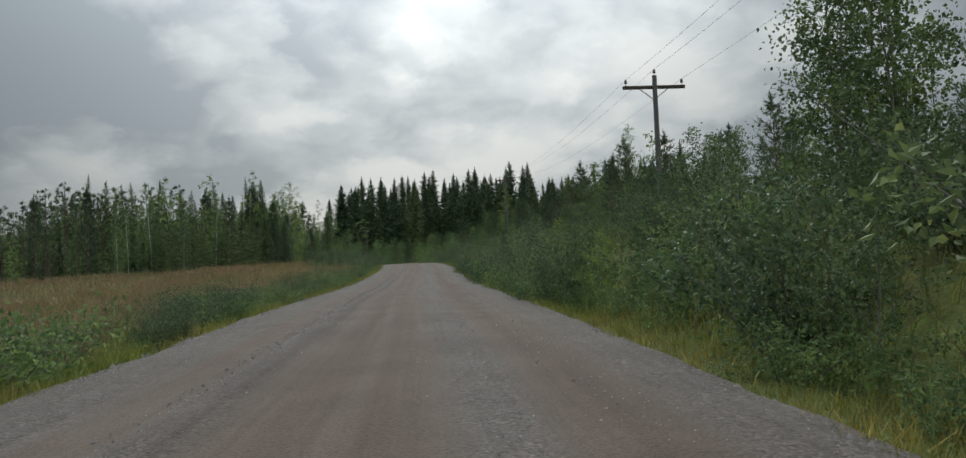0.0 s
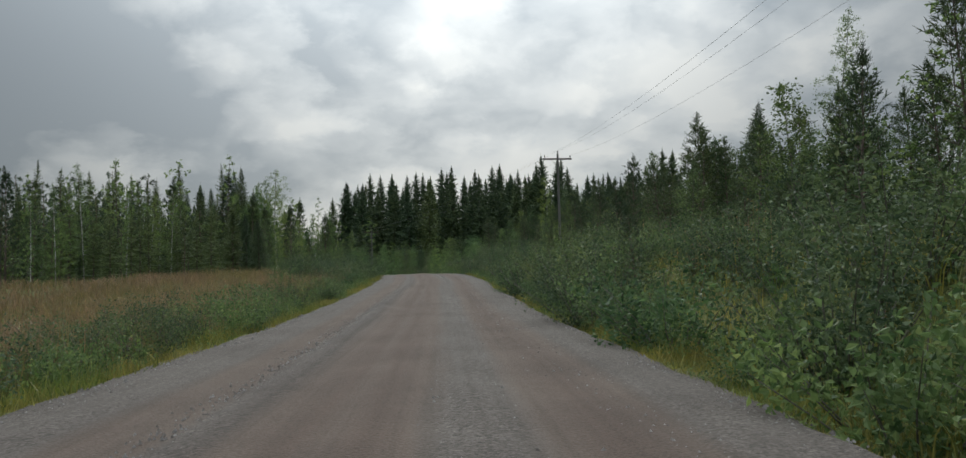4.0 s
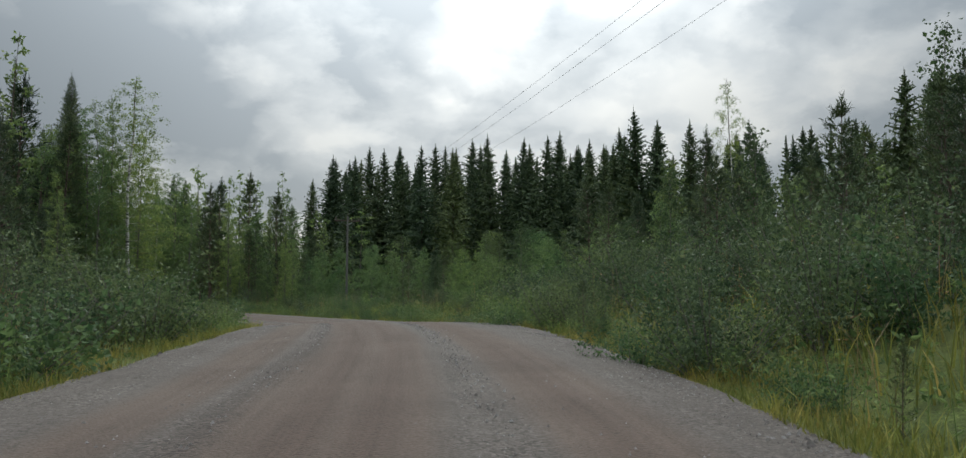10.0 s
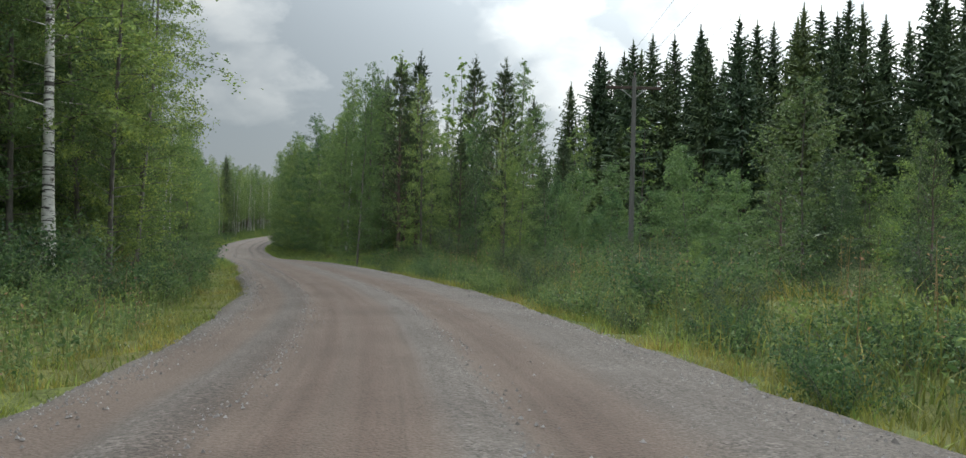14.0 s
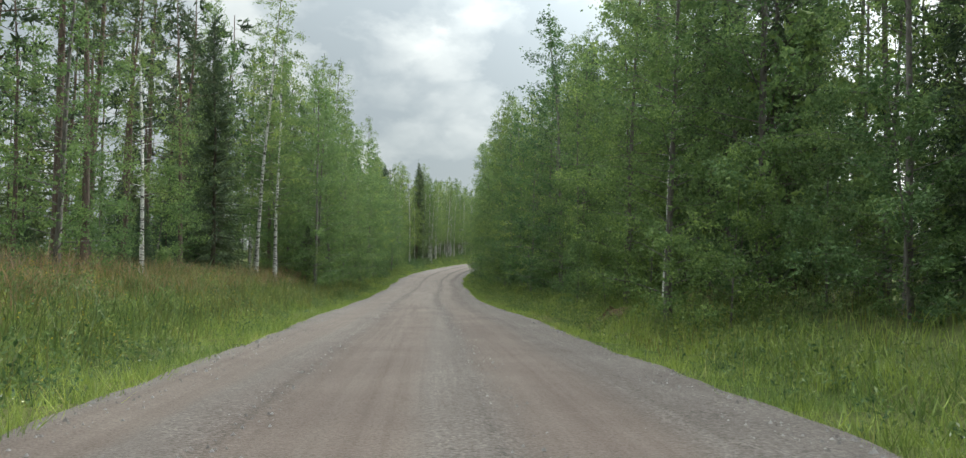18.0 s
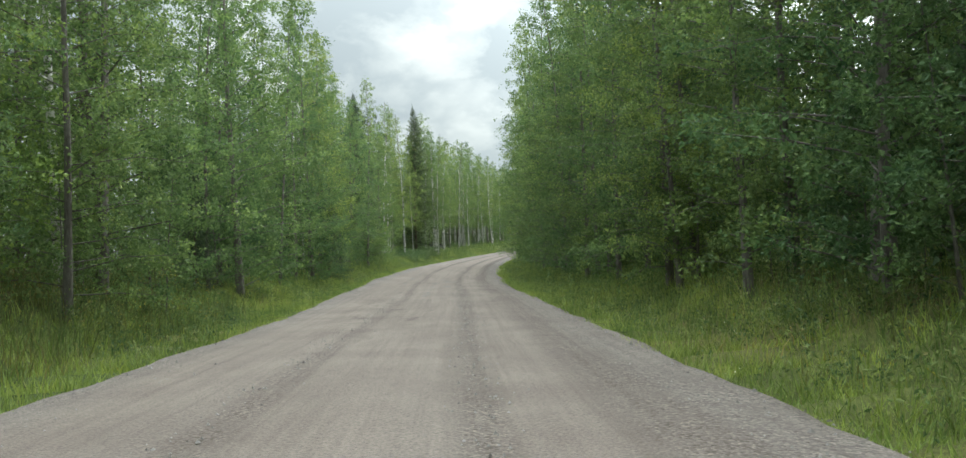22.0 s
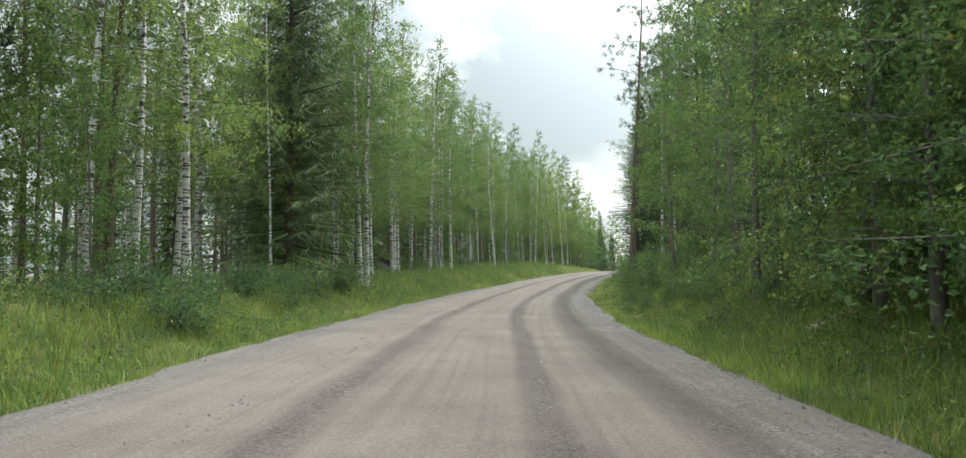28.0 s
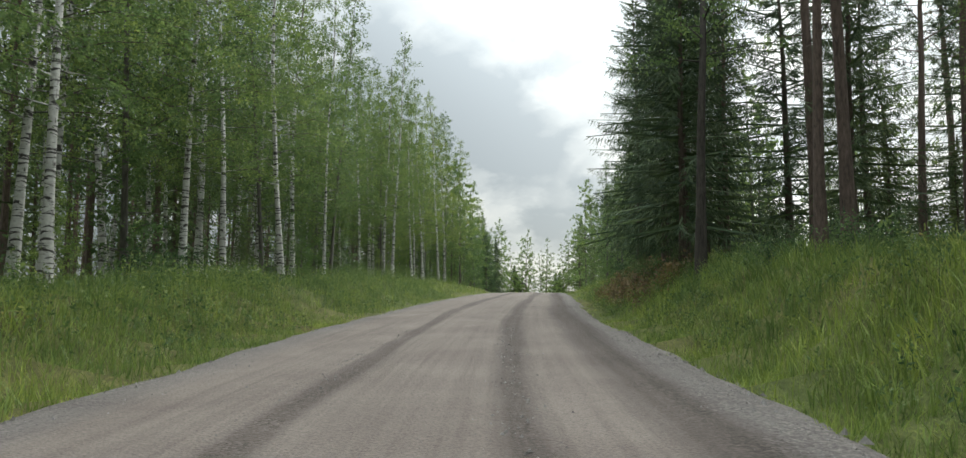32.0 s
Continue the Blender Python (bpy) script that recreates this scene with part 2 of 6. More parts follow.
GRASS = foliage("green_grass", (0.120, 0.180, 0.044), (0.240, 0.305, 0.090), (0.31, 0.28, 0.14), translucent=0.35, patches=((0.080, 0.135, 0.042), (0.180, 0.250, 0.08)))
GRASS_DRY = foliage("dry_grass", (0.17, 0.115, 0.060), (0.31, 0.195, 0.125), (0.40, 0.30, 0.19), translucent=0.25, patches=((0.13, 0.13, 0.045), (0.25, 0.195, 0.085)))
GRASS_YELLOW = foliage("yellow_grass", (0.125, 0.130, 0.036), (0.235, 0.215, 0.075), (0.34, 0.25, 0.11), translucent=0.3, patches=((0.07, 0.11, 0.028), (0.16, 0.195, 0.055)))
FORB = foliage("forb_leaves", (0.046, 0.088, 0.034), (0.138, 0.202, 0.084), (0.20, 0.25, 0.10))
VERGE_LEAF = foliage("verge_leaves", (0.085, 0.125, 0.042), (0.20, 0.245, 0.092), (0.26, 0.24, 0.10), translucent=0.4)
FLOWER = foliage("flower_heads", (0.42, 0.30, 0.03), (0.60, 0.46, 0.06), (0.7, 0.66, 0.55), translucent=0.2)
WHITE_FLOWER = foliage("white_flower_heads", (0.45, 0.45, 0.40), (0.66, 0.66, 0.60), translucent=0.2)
BARK_BIRCH = birch_bark()
BARK_GREY = bark("grey_bark", (0.16, 0.15, 0.13), (0.055, 0.048, 0.04))
BARK_SPRUCE = bark("spruce_bark", (0.13, 0.10, 0.08), (0.04, 0.03, 0.025))
BARK_DARK = bark("dark_wet_bark", (0.07, 0.06, 0.05), (0.02, 0.018, 0.015))


def pine_bark():
    m = Nodes("pine_bark")
    v = m.coords()
    n = m.noise(m.scaled(v, (7, 7, 1.6)), 2.5, 6.0, 0.65, 0.4)
    z = m.n.new("ShaderNodeSeparateXYZ")
    m.l.new(v, z.inputs[0])
    up = m.math("MULTIPLY", m.math("SUBTRACT", z.outputs[2], 4.0), 0.10, True)
    low = m.ramp(n, [(0.3, (0.045, 0.034, 0.028)), (0.7, (0.15, 0.11, 0.09))])
    high = m.ramp(n, [(0.3, (0.075, 0.050, 0.040)), (0.7, (0.16, 0.108, 0.082))])
    return m.finish(m.mix(up, low, high), 0.9, m.bump(n, 0.7, 0.03))


BARK_PINE = pine_bark()


def grey_wood(name, light, dark):
    m = Nodes(name)
    n = m.noise(m.scaled(m.coords(), (14, 14, 0.7)), 2.0, 6.0, 0.7, 0.2)
    return m.finish(m.ramp(n, [(0.25, dark), (0.75, light)]), 0.85, m.bump(n, 0.4, 0.01))


POLE_WOOD = grey_wood("weathered_pole_wood", (0.165, 0.162, 0.152), (0.075, 0.073, 0.068))
ARM_WOOD = grey_wood("dark_crossarm_wood", (0.10, 0.075, 0.06), (0.045, 0.035, 0.03))
PORCELAIN = Nodes("brown_porcelain").finish((0.10, 0.07, 0.06), 0.25, spec=0.5)
STEEL = Nodes("galvanised_steel").finish((0.35, 0.35, 0.34), 0.5, metal=0.8)
WIRE = Nodes("aluminium_wire").finish((0.26, 0.27, 0.28), 0.55, metal=0.5)


def road_material():
    m = Nodes("gravel_road")
    uv = m.coords("UV")
    s = m.n.new("ShaderNodeSeparateXYZ")
    m.l.new(uv, s.inputs[0])
    world_v = m.coords("Object")
    stretch = m.noise(m.scaled(uv, (0.55, 0.045, 1)), 1.0, 4.0, 0.6)
    wob = m.noise(m.scaled(uv, (0.0, 0.03, 1)), 1.0, 2.0)
    u = m.math("ADD", s.outputs[0], m.math("MULTIPLY", m.math("SUBTRACT", stretch, 0.5), 0.9))
    u = m.math("ADD", u, m.math("MULTIPLY", m.math("SUBTRACT", wob, 0.5), 0.7))
    f = m.math("ADD", m.math("MULTIPLY", u, 0.125), 0.5, True)
    B, R, G, D = (0.092, 0.070, 0.056), (0.078, 0.056, 0.044), (0.088, 0.076, 0.066), (0.066, 0.054, 0.046)
    first = m.ramp(f, [(0.0, G), (0.16, G), (0.19, B), (0.262, B), (0.29, G), (0.33, D), (0.365, B), (0.42, R), (0.45, B), (0.485, R),
                       (0.54, B), (0.572, G), (0.63, G), (0.66, B), (0.71, R), (0.77, B), (0.81, G), (1.0, G)])
    C, T, E = (0.160, 0.134, 0.116), (0.090, 0.074, 0.064), (0.130, 0.116, 0.106)
    later = m.ramp(f, [(0.0, E), (0.10, E), (0.16, C), (0.33, C), (0.35, T), (0.375, T), (0.40, C), (0.60, C), (0.625, T),
                       (0.65, T), (0.675, C), (0.75, C), (0.785, T), (0.83, D), (0.88, E), (1.0, E)])
    along = m.math("MULTIPLY", m.math("SUBTRACT", s.outputs[1], 145.0), 0.0125, True)
    mid_ = m.mix(0.55, later, C)
    late = m.mix(m.math("MULTIPLY", m.math("SUBTRACT", s.outputs[1], 250.0), 0.015, True), mid_, later)
    col = m.mix(along, first, late)
    grain = m.noise(world_v, 38.0, 3.0, 0.7)
    patch = m.noise(world_v, 0.55, 5.0, 0.6, 0.3)
    col = m.mix(1.0, col, m.ramp(grain, [(0.25, (0.55, 0.55, 0.55)), (0.5, (1, 1, 1)), (0.8, (1.35, 1.35, 1.38))]), "MULTIPLY")
    col = m.mix(1.0, col, m.ramp(patch, [(0.3, (0.82, 0.80, 0.80)), (0.65, (1.08, 1.08, 1.08))]), "MULTIPLY")
    streak = m.noise(m.scaled(uv, (7.0, 0.10, 1)), 1.0, 5.0, 0.65)
    col = m.mix(1.0, col, m.ramp(streak, [(0.3, (0.84, 0.83, 0.82)), (0.5, (1, 1, 1)), (0.72, (1.12, 1.12, 1.12))]), "MULTIPLY")
    vor = m.n.new("ShaderNodeTexVoronoi")
    vor.inputs["Scale"].default_value = 36.0
    m.l.new(world_v, vor.inputs["Vector"])
    W_, K_ = (1, 1, 1), (0.12, 0.12, 0.12)
    loose1 = m.ramp(f, [(0.0, W_), (0.15, W_), (0.18, K_), (0.27, K_), (0.29, W_), (0.335, W_), (0.36, K_), (0.55, K_), (0.575, W_),
                        (0.63, W_), (0.65, K_), (0.77, K_), (0.81, W_), (1.0, W_)])
    loose2 = m.ramp(f, [(0.0, W_), (0.08, W_), (0.14, K_), (0.335, K_), (0.35, W_), (0.375, W_), (0.39, K_), (0.615, K_), (0.63, W_),
                        (0.65, W_), (0.665, K_), (0.77, K_), (0.81, W_), (1.0, W_)])
    loose = m.mix(along, loose1, loose2)
    ragged = m.noise(world_v, 1.7, 4.0, 0.65)
    loose = m.mix(1.0, loose, m.ramp(ragged, [(0.35, (0.35, 0.35, 0.35)), (0.6, (1, 1, 1))]), "MULTIPLY")
    bit = m.n.new("ShaderNodeSeparateColor")
    m.l.new(vor.outputs["Color"], bit.inputs[0])
    stone = m.ramp(bit.outputs[0], [(0.0, (0.55, 0.54, 0.54)), (0.35, (0.88, 0.88, 0.88)), (0.75, (1.15, 1.15, 1.16)), (1.0, (1.6, 1.6, 1.6))])
    col = m.mix(loose, col, m.mix(1.0, col, stone, "MULTIPLY"))
    pits = m.noise(m.scaled(uv, (1.5, 0.75, 1)), 1.0, 3.0, 0.6, 0.4)          # damp potholes on the worn stretch
    worn = m.ramp(m.math("MULTIPLY", m.math("SUBTRACT", s.outputs[1], 180.0), 0.01, True), [(0.42, (0, 0, 0)), (0.50, (1, 1, 1)), (0.80, (1, 1, 1)), (0.90, (0, 0, 0))])
    lane = m.ramp(f, [(0.24, (0, 0, 0)), (0.30, (1, 1, 1)), (0.52, (1, 1, 1)), (0.58, (0, 0, 0))])
    pit = m.math("MULTIPLY", m.math("MULTIPLY", worn, lane), m.ramp(pits, [(0.605, (0, 0, 0)), (0.65, (1, 1, 1))]))
    col = m.mix(pit, col, m.mix(1.0, col, (0.70, 0.69, 0.68), "MULTIPLY"))
    h = m.math("ADD", m.math("MULTIPLY", grain, 0.35), m.math("MULTIPLY", vor.outputs["Distance"], -1.0))
    return m.finish(col, 0.92, m.bump(h, 0.55, 0.025), spec=0.2)


def ground_material():
    m = Nodes("forest_ground")
    v = m.coords("Object")
    big_n, fine = m.noise(v, 0.11, 5.0, 0.6, 0.4), m.noise(v, 3.0, 6.0, 0.7)
    a = m.ramp(big_n, [(0.35, (0.060, 0.084, 0.028)), (0.5, (0.090, 0.106, 0.036)), (0.68, (0.112, 0.100, 0.046))])
    # thatch flecks, with the shade between grass blades painted into the dark ones
    thatch_shade = m.noise(v, 26.0, 5.0, 0.75)
    a = m.mix(1.0, a, m.ramp(thatch_shade, [(0.3, (0.35, 0.35, 0.33)), (0.5, (0.9, 0.9, 0.9)), (0.7, (1.9, 1.8, 1.5))]), "MULTIPLY")
    col = m.mix(1.0, a, m.ramp(fine, [(0.25, (0.45, 0.45, 0.42)), (0.75, (1.35, 1.3, 1.2))]), "MULTIPLY")
    return m.finish(col, 0.95, m.bump(fine, 0.8, 0.08), spec=0.1)


def stone_material(name, a, b):
    m = Nodes(name)
    r = m.n.new("ShaderNodeNewGeometry").outputs["Random Per Island"]
    n = m.noise(m.coords(), 40.0, 3.0)
    col = m.mix(1.0, m.ramp(r, [(0.0, a), (1.0, b)]), m.ramp(n, [(0.3, (0.75, 0.75, 0.75)), (0.7, (1.2, 1.2, 1.2))]), "MULTIPLY")
    return m.finish(col, 0.9, spec=0.2)


ROAD_MAT, GROUND_MAT = road_material(), ground_material()
STONE = stone_material("loose_gravel", (0.11, 0.098, 0.09), (0.26, 0.245, 0.235))
LITTER = stone_material("plant_litter", (0.05, 0.035, 0.02), (0.14, 0.10, 0.055))
# ---- plan: the road's line (x, y, z), from behind the first view to beyond the last ----
ROAD = [(9.0, -95.0, -0.2), (3.8, -38.0, -0.05), (-0.5, 0.0, 0.0), (-1.5, 12.1, 0.09), (-2.8, 25.6, 0.10), (-4.2, 42.8, 0.08),
        (-5.7, 61.9, 0.42), (-7.6, 82.0, 0.97), (-11.0, 100.8, 1.17), (-17.1, 118.0, 0.41), (-28.2, 135.4, -0.04), (-45.2, 153.7, -0.14),
        (-61.5, 171.4, -0.78), (-77.0, 188.2, -1.42), (-91.3, 204.3, -1.58), (-106.5, 221.3, -1.41), (-121.7, 239.7, -0.94),
        (-135.6, 259.3, -0.55), (-146.9, 279.0, 0.21), (-155.6, 297.3, 1.03), (-165.0, 320.5, 2.0), (-176.0, 348.0, 2.75),
        (-190.0, 382.0, 2.8), (-207.0, 421.0, 2.0), (-246.0, 513.0, 0.0)]
HALF = 3.42
# power poles: x, y, the crossarm's turn
POLES = [(10.6, -32.0, 6), (6.7, 27.8, 4), (2.85, 87.1, 7), (-23.6, 150.3, 24), (-46.0, 214.0, 20)]


def spline(points, step=0.5):
    """A smooth line through the points, at even steps."""
    p = np.array(points, float)
    out = []
    for i in range(1, len(p) - 2):
        a, b, c, d = p[i - 1], p[i], p[i + 1], p[i + 2]
        ta = (c - a) * (np.linalg.norm(c - b) / (np.linalg.norm(c - b) + np.linalg.norm(b - a)))
        tb = (d - b) * (np.linalg.norm(c - b) / (np.linalg.norm(d - c) + np.linalg.norm(c - b)))
        for k in np.linspace(0, 1, 60, endpoint=False):
            h = 2 * k**3 - 3 * k**2 + 1, k**3 - 2 * k**2 + k, -2 * k**3 + 3 * k**2, k**3 - k**2
            out.append(h[0] * b + h[1] * ta + h[2] * c + h[3] * tb)
    out = np.array(out)
    s = np.r_[0, np.cumsum(np.linalg.norm(np.diff(out, axis=0), axis=1))]
    even = np.arange(0, s[-1], step)
    return np.stack([np.interp(even, s, out[:, j]) for j in range(3)], 1)


LINE = spline(ROAD)
TAN = np.gradient(LINE[:, :2], axis=0)
TAN /= np.linalg.norm(TAN, axis=1)[:, None]
SIDE = np.stack([TAN[:, 1], -TAN[:, 0]], 1)
ARC = np.arange(len(LINE)) * 0.5
ZERO = ARC[np.argmin(np.abs(LINE[:, 1]) + np.abs(LINE[:, 0]))]
ARC = ARC - ZERO                                  # 0 where the walk begins


def spot(s, u):
    """The plan's x, y at s metres along the road and u metres to its right."""
    s = np.asarray(s, float)
    x = np.interp(s, ARC, LINE[:, 0]) + u * np.interp(s, ARC, SIDE[:, 0])
    y = np.interp(s, ARC, LINE[:, 1]) + u * np.interp(s, ARC, SIDE[:, 1])
    return x, y


def along(x, y):
    """s and u of places."""
    x, y = np.atleast_1d(np.asarray(x, float)), np.atleast_1d(np.asarray(y, float))
    best = np.empty(len(x), int)
    coarse = LINE[::2, :2]
    for k in range(0, len(x), 4000):
        d = (x[k:k + 4000, None] - coarse[None, :, 0]) ** 2 + (y[k:k + 4000, None] - coarse[None, :, 1]) ** 2
        best[k:k + 4000] = d.argmin(1) * 2
    o = np.stack([x, y], 1) - LINE[best, :2]
    return ARC[best] + (o * TAN[best]).sum(1), (o * SIDE[best]).sum(1), np.hypot(o[:, 0], o[:, 1]), best


def wave(x, y, a, b):
    return np.sin(x * a + 1.3) * np.cos(y * b + 0.4) + 0.5 * np.sin(x * a * 2.3 + y * b * 1.7)


def right_bank(s):
    """Height of the bank on the right, some nine metres out."""
    return np.interp(s, [-90, 0, 30, 60, 90, 115, 150, 175, 190, 240, 280, 300, 330, 350, 400], [1.5, 1.6, 1.4, 1.2, 0.7, 0.2, 0.2, 0.6, 1.0, 0.9, 0.9, 1.0, 1.5, 1.5, 0.9])


def left_bank(s):
    return np.interp(s, [-90, 0, 60, 90, 120, 150, 180, 205, 260, 300, 325, 337, 350, 400], [-0.9, -0.9, -0.5, 0.0, 0.4, 0.5, 0.7, 0.9, 0.8, 0.75, 0.7, 0.9, 0.95, 0.8])


def left_edge(s):
    """How far the road reaches to the left of its line."""
    return np.interp(s, [0, 12, 30, 42, 62, 90, 100, 106, 119, 126, 138, 148, 160, 175, 187, 196, 220, 245, 258, 275, 288, 296, 318, 328, 337, 350, 380],
                     [3.7, 3.7, 3.8, 3.8, 3.65, 3.65, 3.4, 3.1, 3.2, 2.8, 2.8, 2.6, 2.35, 2.8, 3.2, 3.45, 3.85, 3.95, 4.0, 3.75, 3.45, 3.75, 4.1, 4.0, 3.5, 3.6, 3.42])


def right_edge(s):
    return np.interp(s, [0, 10, 30, 60, 80, 90, 100, 106, 119, 136, 143, 150, 165, 180, 195, 212, 222, 235, 257, 275, 288, 296, 314, 320, 336, 350, 380],
                     [3.3, 3.33, 3.55, 3.4, 3.4, 3.55, 4.0, 4.2, 3.8, 3.9, 4.2, 4.3, 4.0, 3.9, 4.0, 3.8, 3.45, 3.55, 3.6, 3.9, 4.3, 4.3, 3.9, 3.65, 3.7, 3.35, 3.42])


def beside(s, u):
    """Places u metres out, moved with the road's edge, which lies at 3.42 in the rule."""
    return u + np.where(np.asarray(u) > 0, right_edge(s) - 3.42, 3.42 - left_edge(s))


def banked(s):
    """Fall of the road to its right in the right-hand bends."""
    return np.interp(s, [100, 118, 140, 160, 228, 258, 300, 330], [0, -0.02, -0.02, 0, 0, 0.045, 0.03, 0.0])


def ground_z(x, y):
    s, u, dist, best = along(x, y)
    x, y = np.atleast_1d(x), np.atleast_1d(y)
    base = LINE[best, 2] - banked(s) * np.clip(u, -3.6, 3.6)
    side = np.where(u > 0, right_bank(s), left_bank(s))
    over = dist - np.where(u > 0, right_edge(s), left_edge(s)) + HALF
    k = np.clip((over - 4.3) / np.interp(s, [285, 310], [4.2, 2.7]), 0, 1)
    k = k * k * (3 - 2 * k)
    ditch = -0.10 - 0.30 * np.clip((over - HALF) / 1.2, 0, 1)
    z = base + ditch * (1 - k) + side * k
    far = np.clip((dist - 8) / 30, 0, 1)
    z = z + far * (0.35 * wave(x, y, 0.11, 0.09) - np.where(u < 0, 0.9, 0.0) * np.interp(s, [0, 120, 150], [1, 0.6, 0]))
    z = z + np.clip((dist - 5) / 4, 0, 1) * 0.12 * wave(x, y, 0.7, 0.6)
    gone = np.clip((dist - 90) / 200, 0, 1)
    return np.where(over < HALF - 0.2, base - 0.45, z) * (1 - gone) + gone * (-0.8)


def mesh(name, verts, faces, mat, uv=None, smooth=False):
    """A mesh from arrays; all faces have as many corners as the array is wide."""
    verts, faces = np.asarray(verts, np.float32), np.asarray(faces, np.int32)
    me = bpy.data.meshes.new(name)
    n, k = faces.shape
    me.vertices.add(len(verts))
    me.vertices.foreach_set("co", verts.ravel())
    me.loops.add(n * k)
    me.loops.foreach_set("vertex_index", faces.ravel())
    me.polygons.add(n)
    me.polygons.foreach_set("loop_start", np.arange(0, n * k, k, dtype=np.int32))
    me.polygons.foreach_set("use_smooth", np.full(n, smooth))
    if uv is not None:
        layer = me.uv_layers.new(name="UVMap")
        layer.data.foreach_set("uv", np.asarray(uv, np.float32)[faces.ravel()].ravel())
    me.materials.append(mat)
    me.update(calc_edges=True)
    return me


def grid_faces(rows, cols):
    i = (np.arange(rows - 1)[:, None] * cols + np.arange(cols - 1)[None]).ravel()
    return np.stack([i, i + 1, i + cols + 1, i + cols], 1)


# ---- ground: one sheet to the horizon ----
gx = np.r_[-3000, -1800, -1100, -700, -480, -380, -330, np.arange(-300, 60.1, 1.25), 80, 110, 160, 260, 450, 800, 1400, 3000]
gy = np.r_[-3000, -1600, -900, -450, -220, -140, -100, -80, np.arange(-60, 420.1, 1.25), 435, 450, 470, 500, 560, 640, 800, 1100, 1700, 3000]
XX, YY = np.meshgrid(gx, gy)
ZZ = ground_z(XX.ravel(), YY.ravel())
ground = new("ground", mesh("ground", np.stack([XX.ravel(), YY.ravel(), ZZ], 1), grid_faces(len(gy), len(gx)), GROUND_MAT, smooth=True))


def ground_at(x, y):
    """Height of the sheet itself, between its corners."""
    x, y = np.atleast_1d(np.asarray(x, float)), np.atleast_1d(np.asarray(y, float))
    i, j = np.clip(np.searchsorted(gx, x) - 1, 0, len(gx) - 2), np.clip(np.searchsorted(gy, y) - 1, 0, len(gy) - 2)
    a, b = (x - gx[i]) / (gx[i + 1] - gx[i]), (y - gy[j]) / (gy[j + 1] - gy[j])
    z = ZZ.reshape(len(gy), len(gx))
    return (z[j, i] * (1 - a) + z[j, i + 1] * a) * (1 - b) + (z[j + 1, i] * (1 - a) + z[j + 1, i + 1] * a) * b


tagged(ground, "uneven forest ground with grass, moss and litter", "ground", kind="structure")

# ---- road ----
ru = np.r_[-4.0, -3.7, np.linspace(-3.42, 3.42, 29), 3.7, 4.0]
rs = np.arange(-85, 470, 0.4)
US, SS = np.meshgrid(ru, rs)
edge = 0.22 * np.sin(SS * 0.37) + 0.15 * np.sin(SS * 1.31 + 2) + 0.10 * np.sin(SS * 3.7)
UU = US + np.where(np.abs(US) > 3.3, 1, np.abs(US) / 3.3) * np.sign(US) * edge * 0.32
UU = np.where(UU > 0, UU * right_edge(SS), UU * left_edge(SS)) / 3.42
RX, RY = spot(SS, UU)
TRACK = UU - np.interp(SS, [150, 190, 225, 290, 315], [0.1, -0.1, -0.28, 0.27, 0.0])      # across the road, from the middle of the wheel tracks
RZ = np.interp(SS, ARC, LINE[:, 2]) - 0.022 * np.abs(UU) - banked(SS) * UU
for c, w, d in ((-2.2, 0.32, -0.020), (-0.9, 0.33, -0.022), (1.35, 0.33, -0.022), (-1.55, 0.25, 0.022), (0.6, 0.26, 0.025), (2.6, 0.4, 0.018), (-3.2, 0.3, 0.02)):
    RZ = RZ + d * np.exp(-((TRACK - c - 0.15 * np.sin(SS * 0.05)) / w) ** 2)
RZ = RZ - 0.5 * np.clip(np.abs(US) - 3.4, 0, 0.3) - 1.0 * np.clip(np.abs(US) - 3.7, 0, 1.0)
dips = np.random.default_rng(5)
for _ in range(46):
    s0, u0 = dips.uniform(225, 262), dips.choice([-1.8, -0.7, -0.2, 0.2]) + dips.normal(0, 0.3)
    RZ = RZ - dips.uniform(0.02, 0.045) * np.exp(-(((SS - s0) / dips.uniform(0.35, 0.8)) ** 2 + ((US - u0) / dips.uniform(0.15, 0.35)) ** 2))
RZ = RZ + 0.008 * np.sin(SS * 2.1 + US * 1.7) * np.sin(US * 3.1 + SS * 0.3)
road = new("road", mesh("road", np.stack([RX.ravel(), RY.ravel(), RZ.ravel()], 1), grid_faces(len(rs), len(ru)), ROAD_MAT,
                        np.stack([TRACK.ravel(), SS.ravel()], 1), smooth=True))
tagged(road, "unpaved gravel road with brown wheel tracks and grey loose gravel", "road", kind="structure")


# ---- shapes for plants ----


